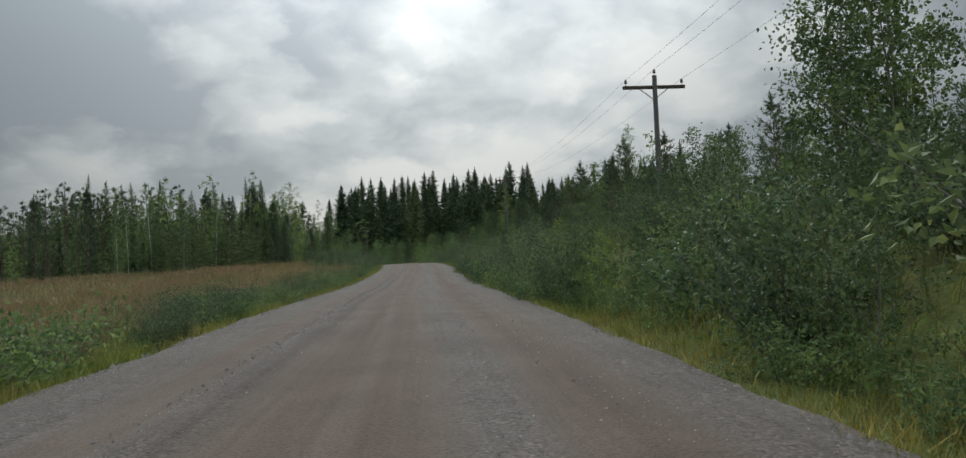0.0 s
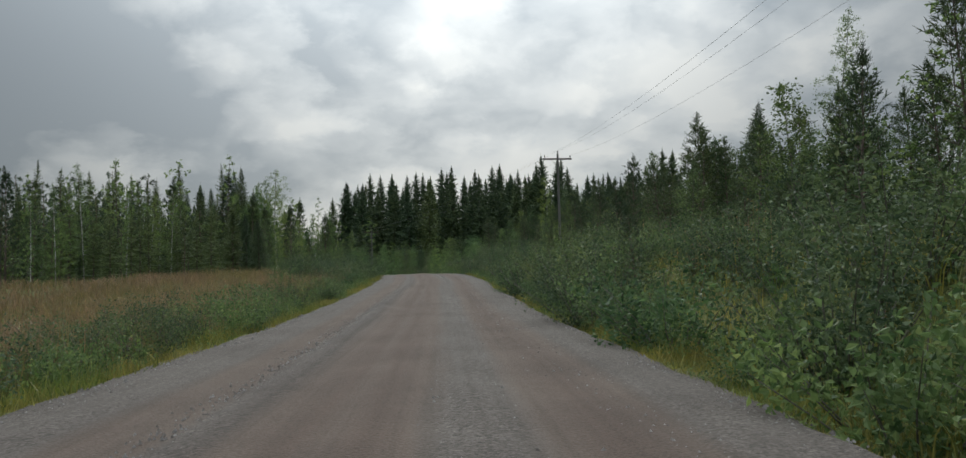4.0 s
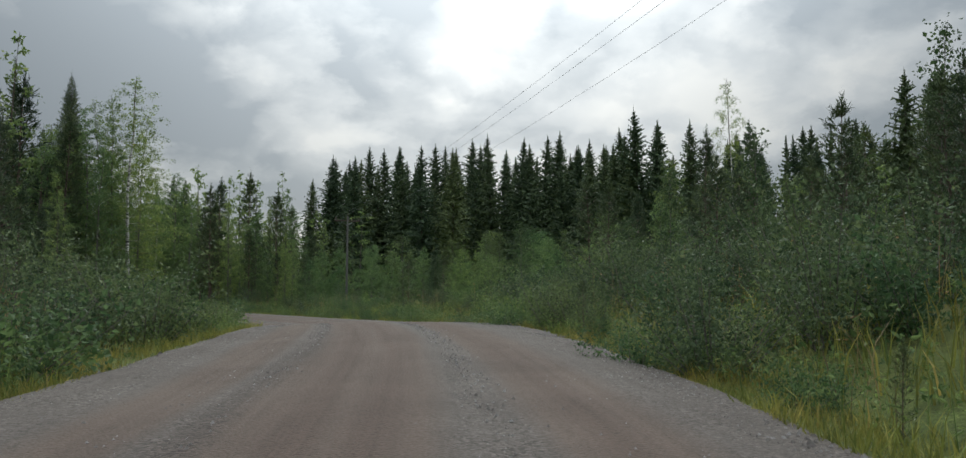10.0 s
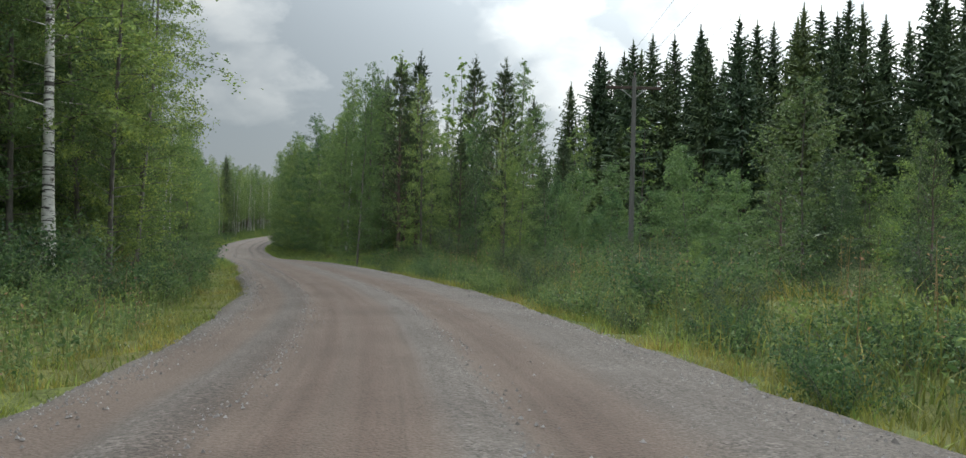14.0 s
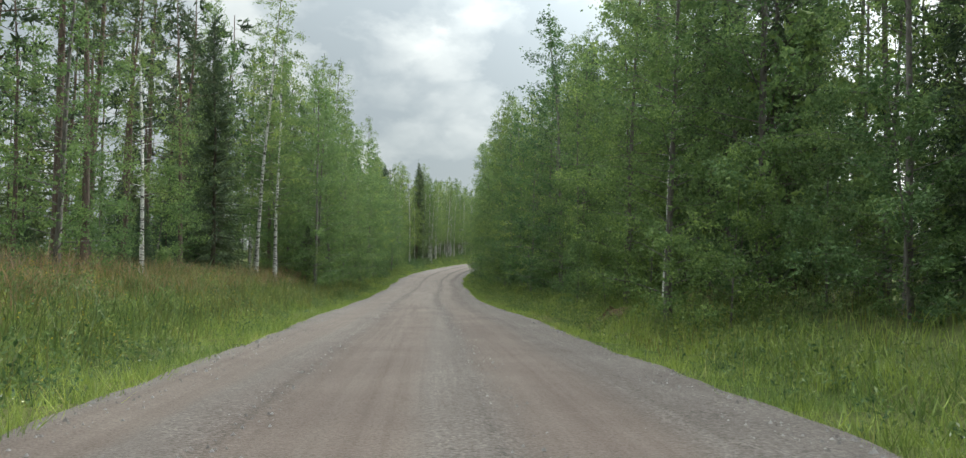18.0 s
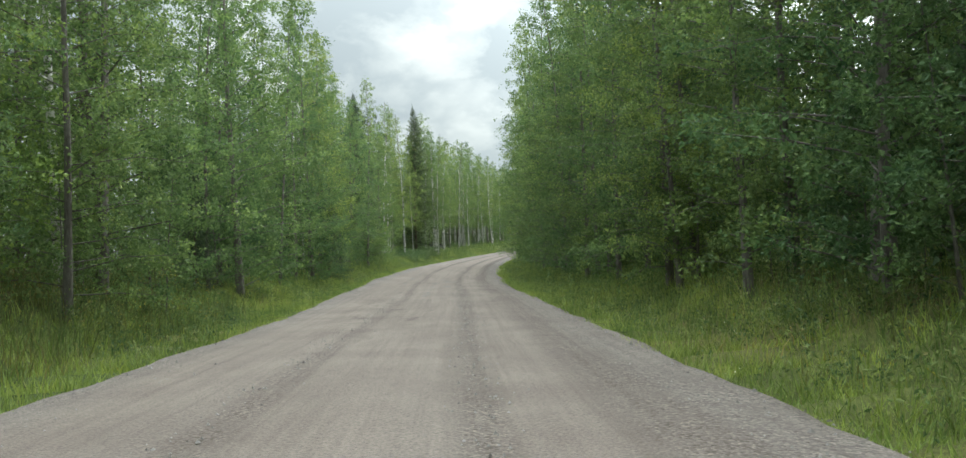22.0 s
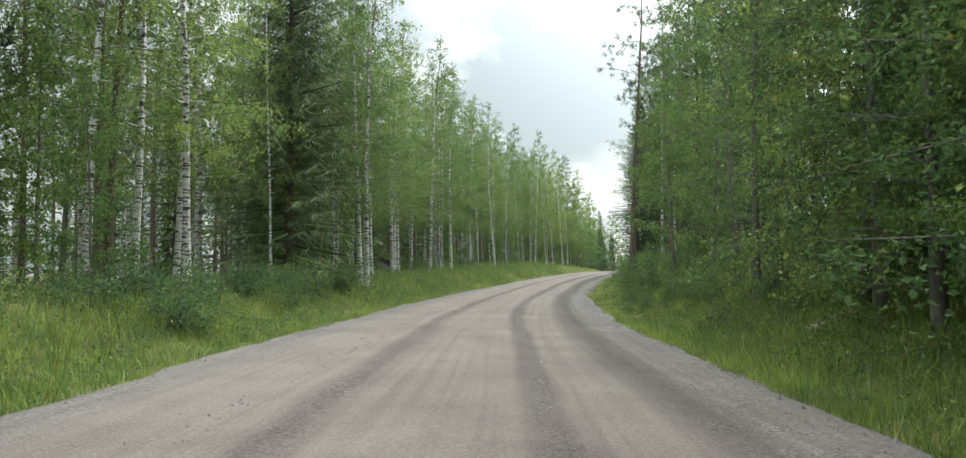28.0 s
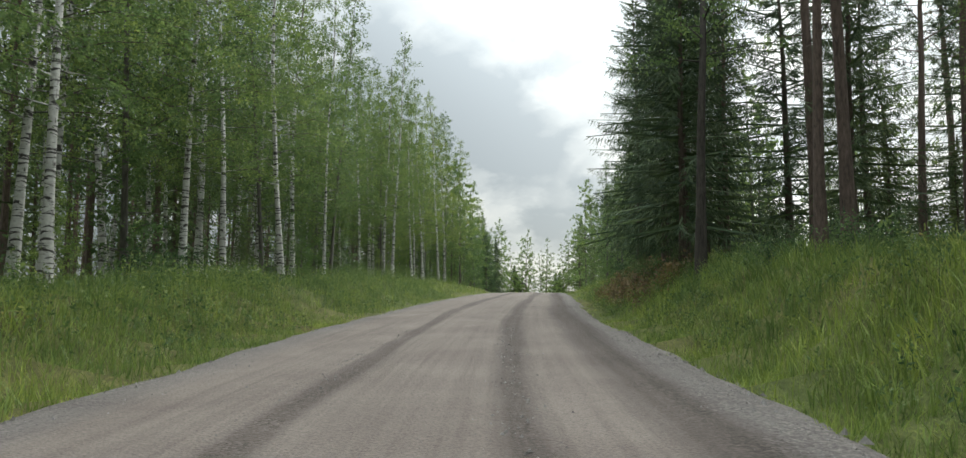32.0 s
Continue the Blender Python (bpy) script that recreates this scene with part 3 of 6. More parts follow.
class Build:
    """Gathers vertices and four-cornered faces for one part."""

    def __init__(self):
        self.v, self.f, self.n = [], [], 0

    def add(self, v, f):
        self.v.append(np.asarray(v, float).reshape(-1, 3))
        self.f.append(np.asarray(f, int) + self.n)
        self.n += len(self.v[-1])

    def tube(self, pts, radii, sides=6):
        pts, radii = np.asarray(pts, float), np.asarray(radii, float)
        t = np.gradient(pts, axis=0)
        t /= np.linalg.norm(t, axis=1)[:, None] + 1e-9
        ref = np.where(np.abs(t[:, 2:3]) > 0.9, np.array([[1.0, 0, 0]]), np.array([[0, 0, 1.0]]))
        a = np.cross(t, ref)
        a /= np.linalg.norm(a, axis=1)[:, None] + 1e-9
        b = np.cross(t, a)
        ang = np.linspace(0, 2 * np.pi, sides, endpoint=False)
        ring = pts[:, None] + radii[:, None, None] * (np.cos(ang)[None, :, None] * a[:, None] + np.sin(ang)[None, :, None] * b[:, None])
        i, j = np.meshgrid(np.arange(len(pts) - 1), np.arange(sides), indexing="ij")
        k = (j + 1) % sides
        f = np.stack([i * sides + j, i * sides + k, (i + 1) * sides + k, (i + 1) * sides + j], -1).reshape(-1, 4)
        start = self.n
        self.add(ring, f)
        return start

    def tie(self, a, b, c, d):
        """One face that grows a limb out of what bears it."""
        self.f.append(np.array([[a, b, c, d]]))

    def leaves(self, places, length, width, rng, hang=0.35, flat=0.0):
        """A pointed leaf at each place, at its own turn."""
        p = np.asarray(places, float)
        n = len(p)
        if n == 0:
            return
        d = rng.normal(0, 1, (n, 3))
        d[:, 2] = d[:, 2] * (1 - flat) - hang
        d /= np.linalg.norm(d, axis=1)[:, None]
        e = np.cross(d, rng.normal(0, 1, (n, 3)))
        e /= np.linalg.norm(e, axis=1)[:, None] + 1e-9
        size = rng.uniform(0.65, 1.3, (n, 1))
        a, b = d * length * size, e * width * size
        lift = np.cross(d, e) * width * 0.25 * size
        v = np.stack([p, p + a * 0.45 + b * 0.5 + lift, p + a, p + a * 0.45 - b * 0.5 + lift], 1)
        self.add(v, np.arange(4 * n).reshape(n, 4))

    def strips(self, start, end, width, rng, tip=0.15):
        """Narrow blades from start to end."""
        start, end = np.asarray(start, float), np.asarray(end, float)
        n = len(start)
        d = end - start
        e = np.cross(d, rng.normal(0, 1, (n, 3)))
        e /= np.linalg.norm(e, axis=1)[:, None] + 1e-9
        w = np.broadcast_to(np.asarray(width, float), (n,))[:, None] * 0.5
        v = np.stack([start - e * w, start + e * w, end + e * w * tip, end - e * w * tip], 1)
        self.add(v, np.arange(4 * n).reshape(n, 4))

    def mesh(self, name, mat, smooth=False):
        return mesh(name, np.concatenate(self.v), np.concatenate(self.f), mat, smooth=smooth)


def limb_line(base, way, length, rng, droop=0.0, n=5, jitter=0.05):
    way = np.asarray(way, float) / np.linalg.norm(way)
    k = np.linspace(0, 1, n)[:, None]
    p = np.asarray(base, float) + way * length * k
    p[:, 2] -= droop * length * k[:, 0] ** 2
    p[1:] += rng.normal(0, jitter * length * 0.5, (n - 1, 3)) * k[1:]
    return p


def trunk_line(height, rng, lean=0.02, n=9):
    k = np.linspace(0, 1, n)
    bend = rng.normal(0, lean, 2)
    wob = np.cumsum(rng.normal(0, 0.006, (n, 2)), 0)
    return np.stack([height * (bend[0] * k**1.5 + wob[:, 0] * k), height * (bend[1] * k**1.5 + wob[:, 1] * k), height * k - 0.25 * (k == 0)], 1)


def on_line(line, k):
    i = np.linspace(0, 1, len(line))
    return np.array([np.interp(k, i, line[:, j]) for j in range(3)])


def broadleaf(name, seed, height, radius, low, limbs, twigs, per, leaf, leaf_mat, bark_mat, weep=0.5, girth=0.011, rise=0.9, top=0.35, sides=8, fill=0):
    """A deciduous tree: low is where the crown begins, as a share of the height. Leaves sit in sprays along the twigs."""
    rng = np.random.default_rng(seed)
    wood, crown = Build(), Build()
    line = trunk_line(height, rng)
    wood.tube(line, height * girth * (1 - np.linspace(0, 1, len(line)) * 0.9) * np.r_[1.35, np.ones(len(line) - 1)], sides)
    steps = np.linspace(0, 1, 5)
    for i in range(limbs):
        f = (i + rng.uniform(0, 0.9)) / limbs
        k = low + (0.985 - low) * f
        prof = min(1.0, (f + 0.14) / 0.36) ** 0.6 * (1 - f) ** 0.66 + 0.06
        reach = radius * prof * rng.uniform(0.68, 1.22)
        ang = i * 2.4 + rng.normal(0, 0.5)
        out = np.array([np.cos(ang), np.sin(ang), 0.0])
        way = out + np.array([0, 0, rise * rng.uniform(0.4, 1.2) * (0.45 + (top + 0.5) * f)])
        base = on_line(line, k)
        branch = limb_line(base, way, reach * 1.12, rng, droop=0.12 + 0.25 * weep)
        at = wood.tube(branch[::2], np.linspace(height * girth * 0.26 * (1.05 - k), 0.005, 3), 3)
        ring = int(round(k * (len(line) - 1))) * sides
        wood.tie(ring, ring + 1, at + 1, at)
        n = max(2, int(round(twigs * (0.12 + 1.55 * (reach / radius) ** 1.3))))
        t_ = rng.uniform(0.16, 1.0, n) ** 0.8
        q = np.stack([np.interp(t_, steps, branch[:, j]) for j in range(3)], 1)
        tw = np.clip(rng.normal(0, 0.5, (n, 3)), -0.8, 0.8) + out * 0.45 + np.array([0, 0, 0.12])
        tw[:, 2] -= weep * rng.uniform(0.3, 1.5, n)
        tw *= (rng.uniform(0.35, 0.85, n) * (0.32 + 0.22 * reach))[:, None]
        ts = rng.uniform(0.05, 1, (n, per, 1))
        pts = q[:, None] + tw[:, None] * ts + np.clip(rng.normal(0, 0.075, (n, per, 3)), -0.16, 0.16)
        crown.leaves(pts.reshape(-1, 3), leaf, leaf * 0.64, rng, hang=0.3 + weep * 0.5)
        if fill:                                          # sprays of leaves close to the stem
            inner = np.array([on_line(branch, q_) for q_ in rng.uniform(0.05, 0.6, fill)])
            crown.leaves(inner + np.clip(rng.normal(0, 0.2, (fill, 3)), -0.4, 0.4), leaf * 1.7, leaf * 1.3, rng, hang=0.4)
    tip = on_line(line, 0.96)
    crown.leaves(tip + rng.normal(0, 1, (per * 2, 3)) * np.array([0.08, 0.08, 0.26]) * radius * 0.4, leaf, leaf * 0.6, rng)
    return wood.mesh(name + "_trunk", bark_mat, True), crown.mesh(name + "_crown", leaf_mat)


def spruce_parts(name, seed, height, radius, low, arms, sprigs, ragged=0.25, width=0.2, sides=7, reach=0.40, stalk=0.9):
    """A spruce: many drooping branches with hanging sprigs, thick to the tip."""
    rng = np.random.default_rng(seed)
    wood, crown = Build(), Build()
    line = trunk_line(height, rng, 0.006)
    wood.tube(line, height * 0.0095 * (1.02 - np.linspace(0, 1, len(line))) * np.r_[1.3, np.ones(len(line) - 1)], sides)
    a0, a1, ww = [], [], []
    for i in range(arms):
        f = ((i + rng.uniform(0, 1)) / arms) ** 0.85
        k = low + (0.985 - low) * f
        swell = 1 + 0.18 * np.sin(i * 0.37 + seed)
        r = radius * (1 - f) ** 0.78 * rng.uniform(1 - ragged, 1 + ragged * 0.4) * swell + 0.06
        ang = i * 2.39996 + rng.normal(0, 0.3)
        out = np.array([np.cos(ang), np.sin(ang), 0.0])
        side = np.array([-out[1], out[0], 0])
        base = on_line(line, k)
        slope = 0.35 - 0.85 * (1 - f)
        ts = np.linspace(0.2, 1.0, sprigs)
        spine = base + out * (r * ts)[:, None]
        spine[:, 2] += r * (slope * ts + 0.26 * ts**2.2)
        for q, t_ in zip(spine, ts):
            span = reach * r * (1.2 - t_ * 0.75) + 0.03 + 0.09 * min(1, 4 * (1 - f))
            for sgn in (-1, 1):
                a0.append(q)
                a1.append(q + (side * sgn * rng.uniform(0.2, 1.15) + out * rng.uniform(0.1, 0.9)) * span * rng.uniform(0.6, 1.0) + np.array([0, 0, -span * rng.uniform(0.35, 1.0)]))
                ww.append(width * (0.7 + 0.5 * span))
        a0.append(base)
        a1.append(spine[-1] + out * 0.12)
        ww.append(width * stalk + 0.05 * r * stalk)
    for _ in range(5):
        a0.append(on_line(line, rng.uniform(0.9, 0.95)))
        a1.append(on_line(line, 1.0) + np.array([rng.normal(0, 0.06), rng.normal(0, 0.06), rng.uniform(0.1, 0.45)]))
        ww.append(width * 0.6)
    crown.strips(a0, a1, ww, rng, 0.25)
    return wood.mesh(name + "_trunk", BARK_SPRUCE, True), crown.mesh(name + "_crown", NEEDLE_SPRUCE)


def pine_parts(name, seed, height, radius, low, limbs, tufts, needles, needle=0.28, width=0.06, sides=8):
    rng = np.random.default_rng(seed)
    wood, crown = Build(), Build()
    line = trunk_line(height, rng, 0.004)
    wood.tube(line, height * 0.0085 * (1.03 - 0.85 * np.linspace(0, 1, len(line))) * np.r_[1.25, np.ones(len(line) - 1)], sides)
    for _ in range(6):                                   # dead stubs below the crown
        ang, k = rng.uniform(0, 6.28), rng.uniform(low * 0.45, low)
        stub = limb_line(on_line(line, k), (np.cos(ang), np.sin(ang), rng.uniform(-0.1, 0.3)), rng.uniform(0.5, 1.5), rng)
        at = wood.tube(stub[::2], np.linspace(0.025, 0.006, 3), 3)
        ring = int(round(k * (len(line) - 1))) * sides
        wood.tie(ring, ring + 1, at + 1, at)
    for i in range(limbs):
        k = low + (0.97 - low) * (i + rng.uniform(0, 0.8)) / limbs
        reach = radius * (0.25 + 0.9 * np.sin(np.pi * (0.25 + 0.7 * (k - low) / (1 - low)))) * rng.uniform(0.6, 1.1)
        ang = i * 2.4 + rng.normal(0, 0.4)
        branch = limb_line(on_line(line, k), (np.cos(ang), np.sin(ang), rng.uniform(0.1, 0.7)), reach, rng, droop=0.1)
        at = wood.tube(branch[::2], np.linspace(0.05 * (1.1 - k) + 0.012, 0.006, 3), 3)
        ring = int(round(k * (len(line) - 1))) * sides
        wood.tie(ring, ring + 1, at + 1, at)
        for _ in range(tufts):
            q = on_line(branch, rng.uniform(0.45, 1.0)) + rng.normal(0, 0.16, 3) * reach
            d = rng.normal(0, 1, (needles, 3)) + np.array([np.cos(ang) * 0.5, np.sin(ang) * 0.5, 0.7])
            d *= (needle * rng.uniform(0.6, 1.2, needles) / np.linalg.norm(d, axis=1))[:, None]
            start = q + rng.normal(0, 0.07, (needles, 3))
            crown.strips(start, start + d, width, rng, 0.3)
    return wood.mesh(name + "_trunk", BARK_PINE, True), crown.mesh(name + "_crown", NEEDLE_PINE)


def young_pine_parts(name, seed, height, radius, whorls, arms, shoots, needles, needle, width, bare=0.05, sides=6):
    """A young pine: whorls of rising branches, each ending in upright shoots set with needles."""
    rng = np.random.default_rng(seed)
    wood, crown = Build(), Build()
    line = trunk_line(height, rng, 0.008)
    wood.tube(line, height * 0.010 * (1.05 - 0.95 * np.linspace(0, 1, len(line))), sides)
    start, end = [], []

    def shoot(foot, way, length):
        way = way / np.linalg.norm(way)
        t_ = rng.uniform(0, 1, needles)[:, None]
        spread = rng.normal(0, 1, (needles, 3))
        d = spread / np.linalg.norm(spread, axis=1)[:, None] * 0.85 + way * 0.75
        p = foot + way * length * t_
        start.append(p)
        end.append(p + d * needle * rng.uniform(0.7, 1.2, (needles, 1)))

    for i in range(whorls):
        f = (i + rng.uniform(0.2, 0.8)) / whorls
        k = bare + (0.94 - bare) * f ** 0.82
        for j in range(arms):
            ang = j * 6.283 / arms + i * 1.1 + rng.normal(0, 0.25)
            out = np.array([np.cos(ang), np.sin(ang), 0.0])
            reach = (radius * min(1.0, 0.55 + 1.8 * f) * (1 - f) ** 0.72 + 0.12) * rng.uniform(0.7, 1.15)
            branch = limb_line(on_line(line, k), out + np.array([0, 0, 0.35 + 0.55 * f]), reach, rng, droop=-0.12)
            at = wood.tube(branch[::2], np.linspace(0.004 * height * 0.5 * (1.1 - k) + 0.005, 0.005, 3), 3)
            ring = int(round(k * (len(line) - 1))) * sides
            wood.tie(ring, ring + 1, at + 1, at)
            for _ in range(shoots):
                side = rng.normal(0, 0.5, 3)
                foot = on_line(branch, rng.uniform(0.25, 1.0)) + side * 0.18 * reach
                shoot(foot, out * 0.55 + np.array([0, 0, 0.6]) + side * 0.5, rng.uniform(0.12, 0.26) * (0.6 + height / 12))
    for j in range(6):
        a = j * 1.05
        shoot(on_line(line, 0.95), np.array([np.cos(a) * 0.45, np.sin(a) * 0.45, 1.0]), height * 0.05)
        shoot(on_line(line, 0.94 + 0.01 * j), np.array([0.0, 0.0, 1.0]), height * 0.045)
    crown.strips(np.concatenate(start), np.concatenate(end), width, rng, 0.35)
    return wood.mesh(name + "_trunk", BARK_PINE, True), crown.mesh(name + "_crown", NEEDLE_PINE)


def bush_parts(name, seed, height, spread, stems, leaves, leaf, mat, bark_mat):
    """A bush: many stems from one foot, each with sprays of leaves."""
    rng = np.random.default_rng(seed)
    wood, crown = Build(), Build()
    per = leaves // (stems * 9)
    for i in range(stems):
        ang = i * 2.4 + rng.normal(0, 0.4)
        h = height * rng.uniform(0.55, 1.08)
        out = spread * rng.uniform(0.15, 0.95)
        foot = np.array([np.cos(ang), np.sin(ang), 0]) * spread * 0.12
        stem = limb_line(foot - np.array([0, 0, 0.15]), (np.cos(ang) * out, np.sin(ang) * out, h), math.hypot(h, out), rng, droop=0.06)
        at = wood.tube(stem[::2], np.linspace(0.006 + 0.004 * height, 0.003, 3), 3)
        if at:
            wood.tie(0, 1, at + 1, at)
        for j in range(9):
            k = 0.06 + 0.94 * (j + rng.uniform(0, 1)) / 9
            q = on_line(stem, k)
            twig = np.clip(rng.normal(0, 1, 3), -1.4, 1.4) * np.array([1, 1, 0.45]) * (spread * 0.17 + 0.06) + np.array([0, 0, 0.07])
            blob = twig * rng.uniform(0.1, 1.25, (per, 1)) + np.clip(rng.normal(0, 1, (per, 3)), -1.6, 1.6) * (spread * 0.045 + 0.03)
            pts = q + blob
            crown.leaves(pts[np.hypot(pts[:, 0], pts[:, 1]) < spread * 0.95], leaf, leaf * 0.58, rng, hang=-0.15)
    return wood.mesh(name + "_stems", bark_mat, True), crown.mesh(name + "_foliage", mat)


# ---- kinds of trees and bushes, a few shapes of each ----
KINDS = {}


def kind(key, shapes, height, name, wood_part, leaf_part, label, category, group):
    KINDS[key] = dict(shapes=shapes, height=height, name=name, wood=wood_part, leaf=leaf_part, label=label, category=category, group=group)


kind("birch", [broadleaf("birch", 10 + i, 17, 2.9, 0.22, 62, 14, 13, 0.085, LEAF_BIRCH, BARK_BIRCH, weep=1.0, girth=0.0062, fill=4) for i in range(3)], 17,
     "birch_tree", "trunk", "crown", "tall silver birch with white bark and hanging twigs", "tree", "forest trees")
kind("birch_edge", [broadleaf("birch_edge", 20 + i, 16, 2.8, 0.04, 74, 15, 14, 0.084, LEAF_BIRCH, BARK_GREY, weep=0.6, girth=0.0055, fill=8) for i in range(3)], 16,
     "birch_tree", "trunk", "crown", "leafy birch with branches down to the verge", "tree", "forest trees")
kind("alder", [broadleaf("alder", 30 + i, 14, 3.1, 0.03, 70, 15, 14, 0.088, LEAF_ALDER, BARK_GREY, weep=0.15, girth=0.007, fill=7) for i in range(3)], 14,
     "alder_tree", "trunk", "crown", "broad green alder at the forest edge", "tree", "forest trees")
kind("rowan", [broadleaf("rowan", 40 + i, 6, 1.6, 0.08, 34, 13, 14, 0.072, LEAF_BRIGHT, BARK_GREY, weep=0.2, girth=0.008, fill=5) for i in range(2)], 6,
     "rowan_tree", "trunk", "crown", "young light green rowan under taller trees", "tree", "forest trees")
kind("alder_shrub", [broadleaf("alder_shrub", 240 + i, 5, 1.8, 0.02, 40, 12, 14, 0.082, LEAF_ALDER, BARK_GREY, weep=0.15, girth=0.006, rise=1.0, sides=5, fill=5) for i in range(3)], 5,
     "alder_bush", "trunk", "crown", "leafy green alder bush at the forest edge", "bush", "forest edge bushes")
kind("young_birch", [broadleaf("young_birch", 50 + i, 6, 1.25, 0.05, 34, 8, 11, 0.078, LEAF_BACKLIT, BARK_GREY, weep=0.25, girth=0.006, rise=1.6, sides=5, fill=6) for i in range(3)], 6,
     "young_birch", "trunk", "crown", "slender young birch in a thicket", "tree", "thicket trees")
kind("sallow", [broadleaf("sallow", 55 + i, 5, 1.6, 0.03, 34, 10, 12, 0.074, LEAF_BACKLIT, BARK_GREY, weep=0.1, girth=0.007, rise=1.2, sides=5, fill=7) for i in range(3)], 5,
     "sallow_tree", "trunk", "crown", "bushy young sallow in a thicket", "tree", "thicket trees")
kind("spruce", [spruce_parts("spruce", 60 + i, 18, 2.7, 0.04, 460, 24, 0.25, 0.034, 7, 0.17, 0.6) for i in range(2)], 18,
     "spruce_tree", "trunk", "crown", "dark green spruce with drooping branches", "tree", "forest trees")
kind("spruce_far", [spruce_parts("spruce_far", 70 + i, 22, 3.3, 0.05, 125, 2, 0.3, 0.6, 5) for i in range(4)], 22,
     "spruce_tree", "trunk", "crown", "tall dark spruce in a dense stand", "tree", "spruce stand")
kind("spruce_mid", [spruce_parts("spruce_mid", 85 + i, 18, 3.0, 0.05, 165, 4, 0.3, 0.14, 5, 0.28) for i in range(3)], 18,
     "spruce_tree", "trunk", "crown", "spruce deep in the forest", "tree", "forest trees")
kind("spruce_wall", [spruce_parts("spruce_wall", 75 + i, 22, 4.3, 0.04, 260, 3, 0.3, 0.28, 5, 0.3) for i in range(4)], 22,
     "spruce_tree", "trunk", "crown", "tall dark spruce in a dense stand", "tree", "spruce stand")
kind("thin_spruce", [spruce_parts("thin_spruce", 80 + i, 14, 2.6, 0.08, 200, 24, 0.6, 0.032, 7, 0.15, 0.7) for i in range(2)], 14,
     "spruce_tree", "trunk", "crown", "sparse spruce with dead lower branches", "tree", "forest trees")
kind("pine", [pine_parts("pine", 90 + i, 19, 2.7, 0.50, 20, 9, 16, 0.24, 0.042) for i in range(3)], 19,
     "pine_tree", "trunk", "crown", "tall Scots pine with orange-brown upper bark", "tree", "forest trees")
kind("pine_far", [pine_parts("pine_far", 93 + i, 17, 2.4, 0.42, 14, 6, 7, 0.42, 0.13, 5) for i in range(2)], 17,
     "pine_tree", "trunk", "crown", "pine deep in the forest", "tree", "forest trees")
kind("young_pine", [young_pine_parts("young_pine", 96 + i, 6, 1.25, 12, 6, 5, 9, 0.13, 0.028) for i in range(3)], 6,
     "young_pine", "trunk", "crown", "young pine with upright shoots", "tree", "thicket trees")
kind("mid_pine", [young_pine_parts("mid_pine", 196 + i, 12, 1.9, 19, 6, 6, 10, 0.17, 0.04, 0.12) for i in range(2)], 12,
     "pine_tree", "trunk", "crown", "half-grown pine with branches low down", "tree", "forest trees")
kind("tall_alder", [broadleaf("tall_alder", 35 + i, 17, 2.7, 0.34, 50, 14, 13, 0.09, LEAF_ALDER, BARK_DARK, weep=0.3, girth=0.0085, fill=4) for i in range(2)], 17,
     "alder_tree", "trunk", "crown", "tall alder with a bare dark trunk and high crown", "tree", "forest trees")
kind("birch_far", [broadleaf("birch_far", 100 + i, 15, 2.3, 0.2, 24, 5, 7, 0.23, LEAF_BIRCH, BARK_BIRCH, weep=0.5, girth=0.0055, sides=5) for i in range(2)], 15,
     "birch_tree", "trunk", "crown", "birch deep in the forest", "tree", "forest trees")
kind("alder_far", [broadleaf("alder_far", 110 + i, 11, 2.6, 0.04, 26, 5, 7, 0.23, LEAF_ALDER, BARK_GREY, weep=0.2, girth=0.006, sides=5) for i in range(2)], 11,
     "alder_tree", "trunk", "crown", "alder deep in the forest", "tree", "forest trees")
kind("willow", [bush_parts("willow", 120 + i, 2.1, 1.7, 18, 3600, 0.074, LEAF_WILLOW, BARK_GREY) for i in range(4)], 2.1,
     "willow_bush", "wood", "foliage", "dense grey-green willow bush beside the road", "bush", "roadside bushes")
kind("raspberry", [bush_parts("raspberry", 130 + i, 1.2, 1.25, 14, 1900, 0.078, FORB, BARK_GREY) for i in range(3)], 1.2,
     "raspberry_bush", "wood", "foliage", "low green raspberry thicket on the verge", "bush", "roadside bushes")

pick = np.random.default_rng(77)


FAR = {}


BIRCHES = [(-33.7, 130.8, 16.4), (4.3, 123.3, 12.8), (-79.4, 177.6, 16.5), (-80.2, 179.4, 15.5), (-55.0, 175.8, 15.5), (-140.0, 251.5, 17), (-145.0, 258.0, 16),
           (-147.8, 265.3, 17.5), (-147.0, 265.0, 17), (-149.1, 264.7, 18), (-156.4, 276.5, 18), (-170.0, 306.3, 17), (-162.2, 289.5, 18), (-172.5, 300.5, 17),
           (-165.0, 295.6, 17), (-154.0, 271.5, 17.5), (-154.1, 274.0, 17), (-158.7, 279.2, 18), (-157.6, 281.5, 18), (-163.8, 289.7, 18), (-167.0, 302.3, 17.5)]
LONE_SPRUCE = (-146.2, 259.8)
# slim birches along the front of the wood across the meadow
SLIM = [(-48.3, 97.7), (-42.6, 105.3), (-39.7, 104.4), (-39.4, 108.9), (-47.8, 119.5), (-47.8, 124.2), (-42.9, 120.1), (-50.6, 105.7)]


